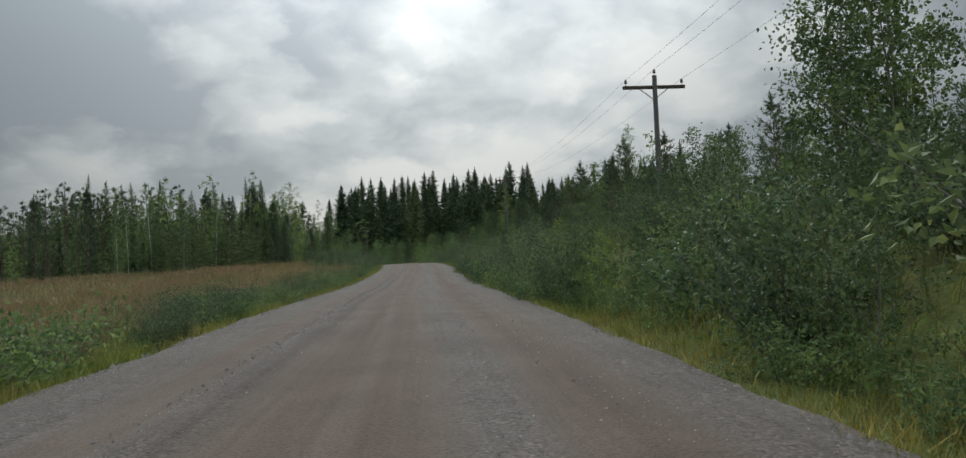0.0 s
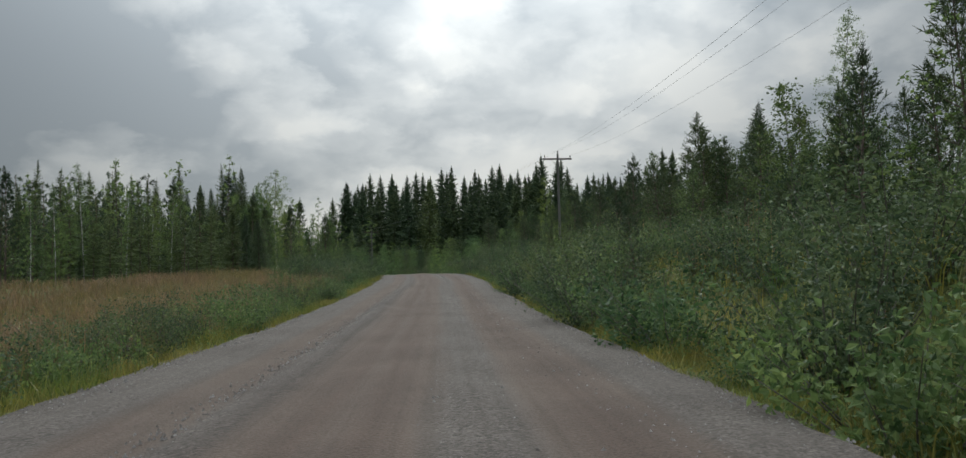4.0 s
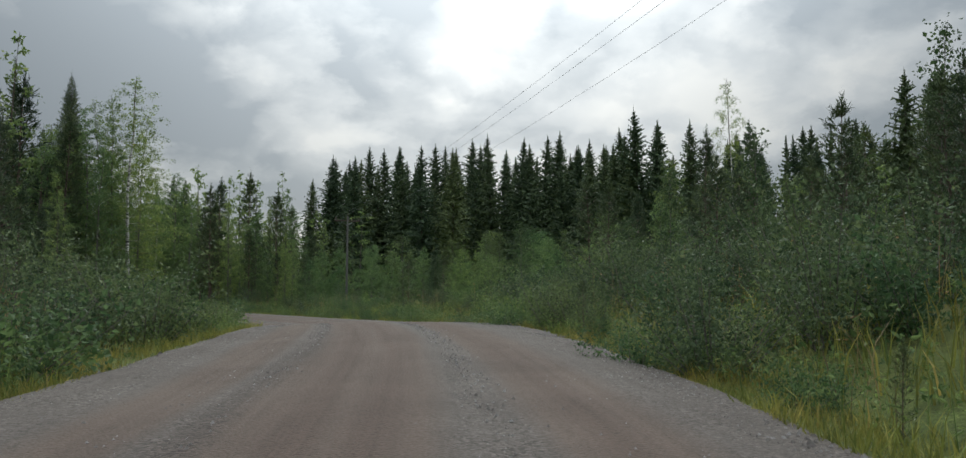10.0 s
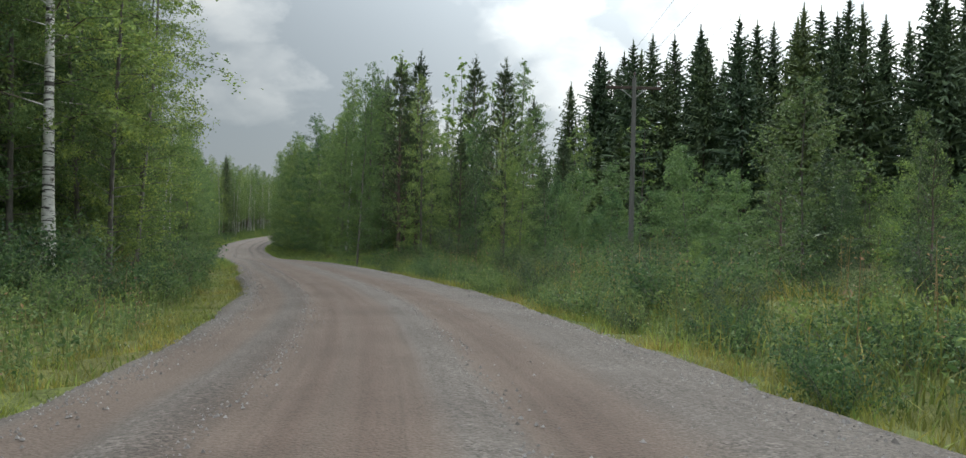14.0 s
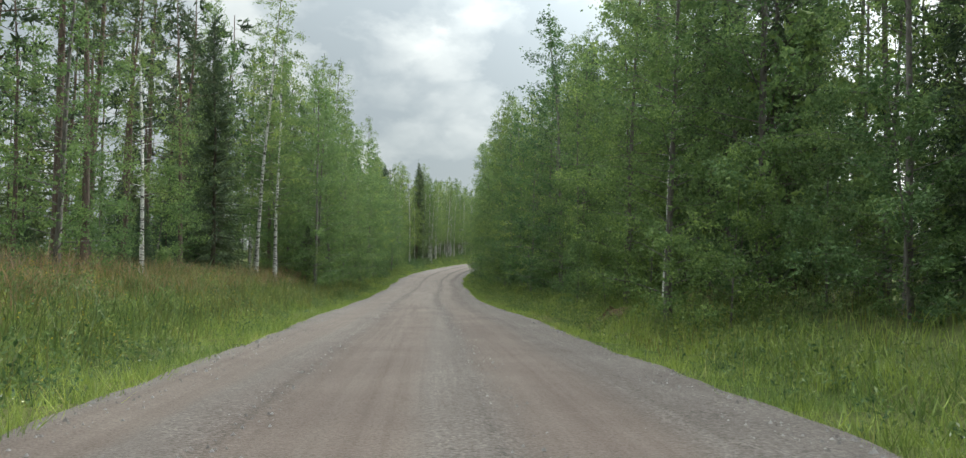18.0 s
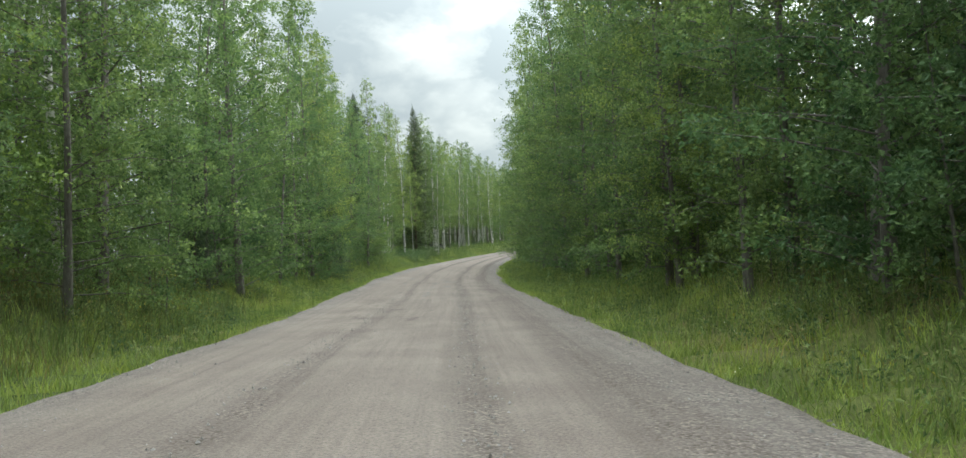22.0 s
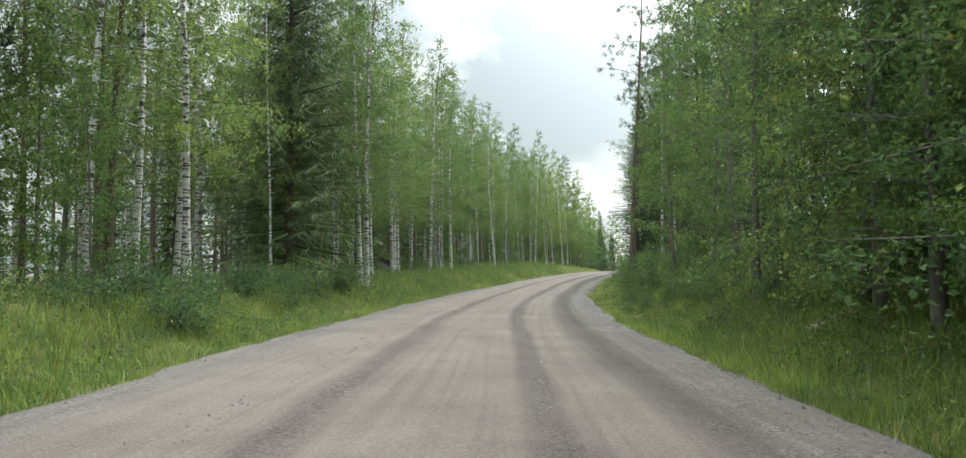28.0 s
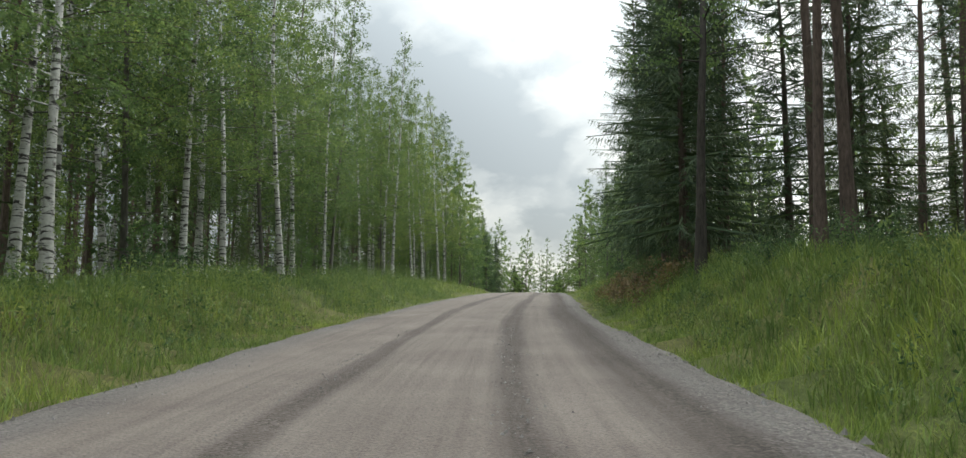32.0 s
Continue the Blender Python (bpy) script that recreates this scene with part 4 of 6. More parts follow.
def plant(key, x, y, height=None, turn=None, wide=1.0, deep=False, free=False):
    k = KINDS[key]
    if (height or k["height"]) > 3.0 and not free:            # the power line's aisle is kept low
        for (ax, ay, _), (bx, by, _) in zip(POLES[:4], POLES[1:4]):
            q = min(1, max(0, ((x - ax) * (bx - ax) + (y - ay) * (by - ay)) / ((bx - ax) ** 2 + (by - ay) ** 2)))
            if math.hypot(x - ax - q * (bx - ax), y - ay - q * (by - ay)) < 2.3:
                return None
    h = min((height or k["height"]) / k["height"], 1.3 if key in ("rowan", "sallow", "raspberry", "alder_shrub") else 1.8)
    wood, leaf = k["shapes"][int(pick.integers(len(k["shapes"])))]
    z = float(ground_at(np.array([x]), np.array([y]))[0])
    if deep:
        c, s_ = math.cos(pick.uniform(0, 6.28)) * h * wide, math.sin(pick.uniform(0, 6.28)) * h * wide
        q = math.hypot(c, s_) / (h * wide) or 1.0
        FAR.setdefault(key, []).append((wood, leaf, c / q, s_ / q, h, float(x), float(y), z))
        return None
    if key == "spruce" and h < 0.6:
        wide *= 1.55
    top = new(k["name"])
    top.empty_display_size = 0.2
    lean = 0.012 if k["name"] in ("pine_tree", "spruce_tree") else 0.03
    top.matrix_basis = Matrix.LocRotScale((float(x), float(y), z), Euler((pick.normal(0, lean), pick.normal(0, lean), pick.uniform(0, 6.28) if turn is None else turn)),
                                          (h * wide, h * wide, h))
    for part_name, me in ((k["wood"], wood), (k["leaf"], leaf)):
        ob = new(part_name, me)
        ob.parent = top
    return tagged(top, k["label"], k["category"], k["group"])


def stand(s0, s1, u0, u1, gap, kinds, hmin, hmax, seed, wide=1.0, miss=0.0, deep=False):
    """Plants over a strip beside the road, about gap metres apart."""
    rng = np.random.default_rng(seed)
    keys, weights = zip(*kinds)
    weights = np.array(weights, float) / sum(weights)
    for s in np.arange(s0, s1, gap):
        for u in np.arange(min(abs(u0), abs(u1)) + gap * 0.3, max(abs(u0), abs(u1)), gap):
            if rng.uniform() < miss:
                continue
            side = 1 if u1 > 0 else -1
            ss, uu = s + rng.uniform(-0.45, 0.45) * gap, side * (u + rng.uniform(-0.42, 0.42) * gap)
            x, y = spot(ss, uu)
            if along(x, y)[2][0] < min(abs(u0), abs(u1)) - 0.6:
                continue
            if hmax > 6 and (min(math.hypot(x - q[0], y - q[1]) for q in BIRCHES) < 1.5 or math.hypot(x - LONE_SPRUCE[0], y - LONE_SPRUCE[1]) < 5.2):
                continue
            plant(keys[rng.choice(len(keys), p=weights)], x, y, rng.uniform(hmin, hmax), wide=wide * rng.uniform(0.85, 1.2), deep=deep)


def patch(points, kinds, hmin, hmax, seed, wide=1.0, jitter=1.5, deep=False):
    """Plants along a line of places in the plan, with the number on each stretch: rows of x, y, count."""
    rng = np.random.default_rng(seed)
    keys, weights = zip(*kinds)
    weights = np.array(weights, float) / sum(weights)
    for (x0, y0, _), (x1, y1, n) in zip(points, points[1:]):
        for i in range(n):
            k = (i + rng.uniform(0.2, 0.8)) / n
            plant(keys[rng.choice(len(keys), p=weights)], x0 + (x1 - x0) * k + rng.normal(0, jitter), y0 + (y1 - y0) * k + rng.normal(0, jitter),
                  rng.uniform(hmin, hmax), wide=wide * rng.uniform(0.85, 1.15), deep=deep)


# ---- the dark spruce stand beyond the bend ----
patch([(-42, 200, 0), (-24, 196, 10), (-3, 190, 11), (8, 176, 9)], [("spruce_wall", 1)], 16.5, 25, 1)
patch([(8, 176, 0), (20, 154, 12), (34, 128, 10)], [("spruce_wall", 1)], 13.5, 20, 8)
patch([(-38, 206, 0), (-2, 197, 20), (13, 180, 15)], [("spruce_wall", 1)], 18, 26, 2, deep=True)
patch([(13, 180, 0), (27, 156, 16), (40, 128, 12)], [("spruce_wall", 1)], 13, 20, 9, deep=True)
patch([(-30, 220, 0), (6, 208, 12), (30, 182, 12), (46, 150, 10)], [("spruce_far", 1)], 17, 22, 3, deep=True)

# ---- tree line across the meadow ----
patch([(-112, 40, 0), (-80, 78, 16), (-47, 104, 18), (-38, 124, 8), (-40, 138, 6)], [("pine_far", 7), ("birch_far", 1.0), ("spruce_far", 1.5)], 6.5, 11, 4, deep=True)
patch([(-120, 46, 0), (-86, 86, 14), (-54, 114, 16), (-48, 136, 8)], [("spruce_far", 3), ("pine_far", 4), ("birch_far", 0.5)], 7.5, 11.5, 5, deep=True)
patch([(-128, 54, 0), (-92, 96, 12), (-62, 128, 14), (-60, 142, 6)], [("spruce_far", 4), ("alder_far", 1)], 7.5, 11, 6, deep=True)
patch([(-100, 56, 0), (-50, 101, 14), (-36, 121, 8)], [("alder_far", 2), ("young_birch", 2), ("spruce_far", 2)], 4, 7, 7, deep=True)

# ---- left of the road ----
stand(-10, 34, -4.6, -7.6, 1.75, [("willow", 2), ("raspberry", 2)], 0.7, 1.5, 11, miss=0.22)
stand(34, 76, -4.6, -8.0, 1.85, [("willow", 2.5), ("raspberry", 2)], 0.7, 1.5, 12, miss=0.28)
stand(76, 104, -4.9, -11, 2.2, [("willow", 4), ("raspberry", 1), ("young_birch", 0.5)], 1.7, 2.8, 13, miss=0.15)
stand(108, 128, -4.7, -9.5, 1.9, [("willow", 2), ("raspberry", 3)], 0.9, 1.6, 15, miss=0.15)
stand(110, 140, -12, -17, 3.4, [("mid_pine", 4), ("spruce", 2), ("birch_edge", 0.6)], 6, 9.0, 16, miss=0.15)
stand(108, 138, -17, -30, 3.9, [("pine_far", 2), ("spruce_mid", 4)], 6.5, 9.5, 56, miss=0.1, deep=True)
stand(138, 166, -8.5, -14, 3.0, [("alder", 3), ("birch_edge", 3), ("spruce", 2)], 9, 15, 17)
stand(138, 172, -14, -30, 5.2, [("birch_far", 2), ("spruce_mid", 2), ("alder_far", 1)], 12, 18, 18, deep=True)
stand(126, 168, -4.9, -8.4, 1.9, [("raspberry", 3), ("willow", 1.5)], 1.0, 1.8, 19, miss=0.12)
stand(170, 226, -10.5, -14, 3.3, [("birch", 2), ("alder", 1.6), ("pine", 2), ("spruce", 1.2)], 12, 17, 20, miss=0.2)
stand(170, 226, -14, -36, 4.1, [("pine_far", 5), ("birch_far", 2), ("spruce_mid", 2)], 15, 20, 21, miss=0.05, deep=True)
stand(168, 228, -16, -34, 5.0, [("spruce_mid", 2), ("alder_far", 2)], 4.5, 9, 60, wide=1.4, deep=True)
stand(214, 284, -7.0, -12.5, 2.9, [("birch_edge", 4), ("alder", 3), ("spruce", 0.5), ("rowan", 0.5)], 11, 17, 22)
stand(284, 306, -9.6, -16, 3.2, [("pine", 3), ("spruce", 1.6), ("rowan", 0.7)], 12, 17.5, 30)
stand(226, 300, -12.5, -27, 5.2, [("birch_far", 2), ("spruce_mid", 2), ("pine_far", 2), ("alder_far", 1)], 13, 18, 23, deep=True)
stand(300, 420, -9, -17, 3.3, [("birch", 2.2), ("birch_edge", 0.8)], 15.5, 20.5, 24, miss=0.2, wide=1.05)
stand(300, 420, -22, -40, 6.4, [("spruce_mid", 2), ("alder_far", 1)], 4, 8, 29, wide=1.5, deep=True)
stand(318, 420, -16, -42, 4.4, [("pine_far", 5), ("birch_far", 1), ("spruce_mid", 1)], 14, 18, 25, miss=0.1, deep=True)
stand(420, 468, -9, -20, 4.5, [("birch_far", 3), ("alder_far", 1)], 13, 18, 26, deep=True)
stand(296, 312, -7.5, -10, 2.6, [("raspberry", 1)], 0.7, 1.1, 27)
stand(318, 410, -9.5, -17, 3.4, [("rowan", 1), ("raspberry", 1.5), ("young_birch", 1.5)], 1.2, 3.6, 28, miss=0.35)

# ---- right of the road ----
stand(-10, 62, 4.4, 9.5, 2.0, [("willow", 4), ("raspberry", 1.2), ("rowan", 0.5), ("young_pine", 0.5), ("sallow", 0.8)], 1.2, 2.9, 31, miss=0.06)
stand(-10, 64, 9.5, 17, 2.7, [("young_birch", 2.4), ("sallow", 1.8), ("young_pine", 3.2), ("willow", 0.6)], 3.2, 5.6, 32, miss=0.08)
stand(-6, 64, 16, 34, 4.6, [("birch_far", 1), ("alder_far", 2), ("young_pine", 1.5)], 5, 8, 33, miss=0.15, deep=True)
stand(62, 112, 4.6, 10, 2.0, [("willow", 3), ("raspberry", 2), ("rowan", 0.6), ("young_pine", 0.6), ("sallow", 1)], 0.9, 2.1, 34, miss=0.12)
stand(64, 112, 10, 14, 2.6, [("young_birch", 2), ("young_pine", 1), ("willow", 2), ("sallow", 1)], 2.0, 4.2, 35, miss=0.15)
stand(96, 122, 15, 25, 3.0, [("young_pine", 2), ("young_birch", 1.4), ("mid_pine", 1)], 6.4, 8.6, 82, miss=0.2)
stand(60, 118, 14, 22, 2.5, [("young_pine", 5), ("young_birch", 1)], 4.6, 7.4, 77, miss=0.1)
stand(64, 120, 20, 36, 4.6, [("young_pine", 3), ("alder_far", 2), ("young_birch", 2)], 4.0, 7.5, 36, miss=0.1, deep=True)
stand(112, 166, 6.6, 12, 2.3, [("willow", 1.4), ("raspberry", 2.6), ("alder_shrub", 1.2)], 0.9, 2.4, 37, miss=0.2)
stand(108, 168, 4.9, 7.0, 1.5, [("raspberry", 3), ("willow", 0.5)], 0.55, 1.05, 78, miss=0.3)
stand(112, 166, 12, 34, 3.4, [("alder_shrub", 4), ("young_birch", 1.5), ("sallow", 0.8), ("young_pine", 1.2), ("spruce", 0.3)], 3.4, 6.4, 38, miss=0.15)
stand(164, 184, 8.4, 20, 2.9, [("alder", 2), ("birch_edge", 2.4), ("mid_pine", 2), ("spruce", 1)], 8, 13.5, 39)
stand(184, 300, 7.1, 11.5, 2.8, [("alder", 3.2), ("birch_edge", 3.6), ("rowan", 0.3)], 12, 18, 40)
stand(186, 300, 9.8, 12.4, 4.4, [("spruce", 1)], 12, 18, 49, miss=0.2)
stand(182, 300, 11.5, 25, 4.4, [("spruce_mid", 3), ("alder_far", 3), ("birch_far", 1)], 13, 18, 41, deep=True)
stand(300, 330, 9.5, 24, 4.0, [("pine", 4), ("thin_spruce", 0.5), ("birch", 1)], 13, 18, 42, miss=0.52)
stand(330, 372, 8.5, 24, 3.9, [("pine", 3), ("thin_spruce", 0.6), ("birch", 0.7)], 12, 18, 43, miss=0.42)
stand(296, 328, 6.2, 10, 2.5, [("raspberry", 2), ("willow", 1)], 0.8, 1.5, 44, miss=0.3)
stand(176, 300, 12, 20, 4.6, [("alder_far", 3), ("spruce_mid", 1)], 2.5, 5.0, 74, wide=1.6, deep=True)
stand(176, 300, 25, 35, 4.4, [("spruce_far", 3), ("alder_far", 1)], 7, 13, 61, wide=1.5, deep=True)
stand(177, 298, 7.0, 9.2, 2.5, [("alder_shrub", 2.6), ("rowan", 1.0)], 2.2, 5.2, 62, miss=0.12)
stand(212, 292, -6.8, -9.4, 2.6, [("rowan", 0.6), ("alder_shrub", 2.4), ("spruce", 0.6)], 2.4, 5.8, 63, miss=0.15)
stand(166, 212, -10.5, -15, 2.9, [("rowan", 0.8), ("alder_shrub", 1.6), ("spruce", 1.6)], 2.2, 6.0, 81, miss=0.2)
stand(314, 347, 8.8, 17, 4.2, [("tall_alder", 2.2), ("birch", 0.6), ("pine", 1)], 15, 19, 64, miss=0.48)
stand(298, 330, 5.5, 9, 2.0, [("raspberry", 4), ("willow", 0.5)], 0.6, 1.15, 65, miss=0.2)
stand(312, 346, 13, 25, 4.4, [("pine", 2), ("birch", 1), ("tall_alder", 1.2), ("spruce", 0.7)], 11, 18, 75, miss=0.35)
stand(337, 364, 9, 18, 4.5, [("tall_alder", 2), ("thin_spruce", 1)], 14, 18, 76, miss=0.5)
stand(330, 372, 6.4, 10, 2.4, [("raspberry", 3), ("willow", 0.6)], 0.7, 1.2, 68, miss=0.35)
stand(296, 314, -6.2, -9.0, 2.0, [("rowan", 0.5), ("sallow", 0.4), ("raspberry", 3)], 0.9, 1.9, 66, miss=0.15)
stand(95, 109, -4.7, -8.6, 2.0, [("willow", 3), ("raspberry", 1)], 1.0, 1.9, 67, miss=0.15)
stand(298, 376, 13, 30, 4.4, [("spruce_mid", 3), ("alder_far", 1)], 2.5, 6.0, 79, wide=1.5, deep=True)
stand(376, 424, 7, 14, 3.4, [("birch_edge", 2), ("alder", 2.2), ("spruce", 1.2)], 6, 10.5, 83)
stand(424, 472, -7, -14, 3.8, [("spruce", 1), ("birch_edge", 1.4), ("alder", 1)], 8, 12, 84)
stand(372, 440, 8, 26, 5.0, [("birch_far", 3), ("alder_far", 2), ("spruce_mid", 0.6)], 9, 15, 45, deep=True)

stand(-8, 112, 3.9, 5.4, 1.4, [("raspberry", 1)], 0.5, 0.95, 73, miss=0.45)
stand(94, 114, 6.5, 11, 2.4, [("willow", 1)], 1.8, 2.8, 46, miss=0.2)
stand(33, 47, 12.5, 17, 2.8, [("young_pine", 2), ("young_birch", 1.6), ("sallow", 0.8)], 4.6, 6.0, 48, miss=0.25)
stand(46, 62, 12, 18, 2.6, [("young_pine", 2.5), ("young_birch", 1.6), ("sallow", 1.2)], 4.2, 6.2, 47, miss=0.15)

# ---- single trees that stand out ----
for x_, y_, h_ in ((2.3, 86.4, 5.4), (3.4, 84.6, 5.0), (2.0, 89.4, 4.2)):      # saplings that hide the pole's foot
    plant("young_birch", x_, y_, h_, free=True)
for key, s_, u_, h_ in (("young_birch", 11.5, 7.4, 4.8), ("young_birch", 12.6, 8.0, 6.1), ("sallow", 13.2, 8.7, 6.3), ("young_birch", 12.2, 8.8, 6.4), ("sallow", 10.8, 7.8, 4.4)):
    x_, y_ = spot(s_, u_)
    plant(key, x_, y_, h_, free=True)
plant("spruce", *LONE_SPRUCE, 20.0, wide=1.2)
for i, (x_, y_) in enumerate(SLIM):
    plant("birch", x_, y_, 9.5 + 0.4 * i, wide=0.75)
for x_, y_, h_ in BIRCHES:
    plant("birch", x_, y_, h_, wide=0.62 if math.hypot(x_ - LONE_SPRUCE[0], y_ - LONE_SPRUCE[1]) < 4 else 1.55 if y_ == 130.8 else 0.95 if h_ < 13 else 1.15)
for key, x_, y_, h_ in (("birch", -46.5, 104, 14), ("mid_pine", -56.7, 106.4, 13.8), ("mid_pine", -61, 101, 12.5), ("mid_pine", -39.8, 127.8, 15.5), ("mid_pine", -48.4, 129.4, 14.6), ("mid_pine", -44, 128.4, 13.5), ("mid_pine", -36.4, 127.2, 12.5),
                        ("pine", -145.9, 251.8, 18), ("pine", -143.6, 247.8, 18), ("tall_alder", -155.3, 272.0, 17), ("spruce", -149.6, 262.6, 15),
                        ("pine", -142.2, 283.5, 19), ("pine", -135.1, 286.5, 18), ("mid_pine", -41.5, 164, 13.8), ("mid_pine", -41.3, 161.3, 12.9), ("birch_edge", -42.4, 158, 11.8),
                        ("mid_pine", -42.8, 176, 16.5), ("birch_edge", -39.9, 177, 13.9), ("birch_edge", -37.3, 168, 11), ("young_birch", -9.1, 138.9, 6.0), ("young_birch", -10, 147.8, 6.6),
                        ("young_birch", -15.8, 136.5, 4.8), ("birch_edge", 9.8, 51.8, 8.9), ("spruce", 11, 63, 7.8), ("young_pine", 8.65, 42.8, 6.3), ("young_birch", 8.4, 36, 5.4),
                        ("young_pine", 10.2, 77.7, 7.0), ("young_pine", 9.7, 84.2, 7.1), ("young_pine", 9.6, 91, 7.4), ("young_pine", 8.4, 87.2, 6.6),
                        ("spruce_wall", -7.7, 188.4, 23), ("spruce_wall", -16.8, 184, 21), ("spruce_wall", -32.9, 192, 21.4), ("spruce_wall", -26, 194, 21.4), ("spruce_wall", -21.5, 188.4, 20.4),
                        ("spruce_wall", 1.4, 179.7, 20.2), ("spruce_wall", 4.1, 181.8, 21.2), ("spruce_wall", -37.3, 200, 17.3)):
    plant(key, x_, y_, h_)
for key, s_, u_, h_ in (("rowan", 177.5, -7.2, 4.2), ("thin_spruce", 356, 8.0, 16), ("thin_spruce", 362, 7.6, 15), ("thin_spruce", 360, 9.5, 15), ("pine", 366, 9.6, 17), ("birch_edge", 304, 7.8, 16), ("alder", 308.5, 8.0, 13), ("birch_edge", 313, 8.4, 16), ("birch_edge", 143, -6.3, 14.5), ("birch_edge", 146, -6.0, 14), ("birch_edge", 149.5, -6.3, 13.5), ("alder", 151, -7.2, 12), ("alder", 145, -7.4, 12), ("alder", 148, -6.9, 11), 
                        ("birch_edge", 151.5, 8.6, 7), ("birch_edge", 153, 10, 7.2), ("young_birch", 154.5, 8.4, 5.6), ("young_birch", 150.5, 10.2, 5.4),
                        ("rowan", 311, 7.0, 7.7), ("alder", 314, 8.8, 9.5), ("alder", 139.6, -9.8, 13.5), ("birch_edge", 141, -8.9, 14.5), ("rowan", 297.5, -8.6, 5.5),
                        ("tall_alder", 349, 6.3, 18), ("thin_spruce", 353.5, 6.8, 16), ("thin_spruce", 352, 6.4, 14), ("thin_spruce", 358, 6.8, 16), ("thin_spruce", 366, 8.0, 18.5),
                        ("pine", 346, 9.2, 20), ("pine", 349.2, 9.6, 20), ("pine", 337, 9.0, 19), ("thin_spruce", 370, 7.2, 18), ("thin_spruce", 374, 8.2, 15), ("spruce", 150, -9.5, 17),
                        ("young_pine", 66, 15, 8), ("young_birch", 79, 16.5, 8),
                        ("alder", 23.5, 14.5, 7.5), 
                        ("spruce", 161, -8.7, 15.5), ("spruce", 166, -8.4, 16.5), ("spruce", 172, -8.8, 16), ("alder", 168.5, -8.2, 11),
                        ("pine", 190.5, -11.6, 18), ("pine", 194, -12.2, 17), ("birch_edge", 211.5, -8.8, 16), ("birch", 221.5, -8.6, 17), ("birch", 224, -8.4, 17), ("rowan", 290, 7.2, 6.5),
                        ("birch_edge", 228, 6.8, 17), ("birch_edge", 234, 6.9, 18), ("birch_edge", 240, 6.8, 17.5), ("birch_edge", 246, 6.8, 18), ("alder", 252, 6.8, 16), ("birch_edge", 258, 7.0, 18),
                        ("birch_edge", 263, 6.8, 18), ("birch_edge", 269, 6.8, 18.5), ("birch_edge", 275, 6.8, 18.5), ("alder", 281, 7.2, 16.5), ("birch_edge", 286, 7.0, 18), ("birch_edge", 292, 7.4, 17.5), ("birch_edge", 298, 8.0, 17),
                        ("birch", 230.8, -8.8, 19), ("birch", 256, -8.0, 19), ("birch_edge", 141, -8.2, 15), ("birch_edge", 147, -7.9, 14.5), ("birch_edge", 152, -9.0, 14), ("spruce", 129.5, -9.0, 3.6), ("spruce", 146, -10.5, 17)):
    x_, y_ = spot(s_, u_)
    plant(key, x_, y_, h_)

# ---- woods behind the last rows and round the horizon ----
stand(474, 500, 0.5, 26, 5.0, [("birch_far", 3), ("alder_far", 1)], 10, 14, 71, deep=True)
stand(474, 500, -0.5, -26, 5.0, [("birch_far", 3), ("alder_far", 1.5)], 11, 16, 72, deep=True)
stand(418, 470, -9, -40, 6.0, [("birch_far", 3), ("spruce_mid", 1)], 12, 17, 51, deep=True)
stand(420, 470, 8, 40, 6.0, [("birch_far", 3), ("spruce_mid", 1)], 10, 15, 52, deep=True)
patch([(-420, 620, 0), (-340, 615, 30), (-250, 600, 24), (-170, 570, 16)], [("spruce_far", 1), ("alder_far", 2)], 14, 20, 53, wide=2.4, jitter=4, deep=True)
patch([(-30, 185, 0), (-8, 180, 12), (10, 166, 12), (22, 140, 14)], [("alder_far", 3), ("young_birch", 1)], 5, 9, 55, wide=1.3, jitter=3, deep=True)
patch([(-330, 300, 0), (-200, 190, 14), (-150, 60, 14), (-100, -60, 10), (40, -120, 10), (90, -20, 10), (80, 120, 10), (20, 240, 12), (-60, 300, 12), (-110, 380, 12)],
      [("spruce_far", 3), ("birch_far", 1)], 14, 20, 54, wide=1.5, jitter=5, deep=True)


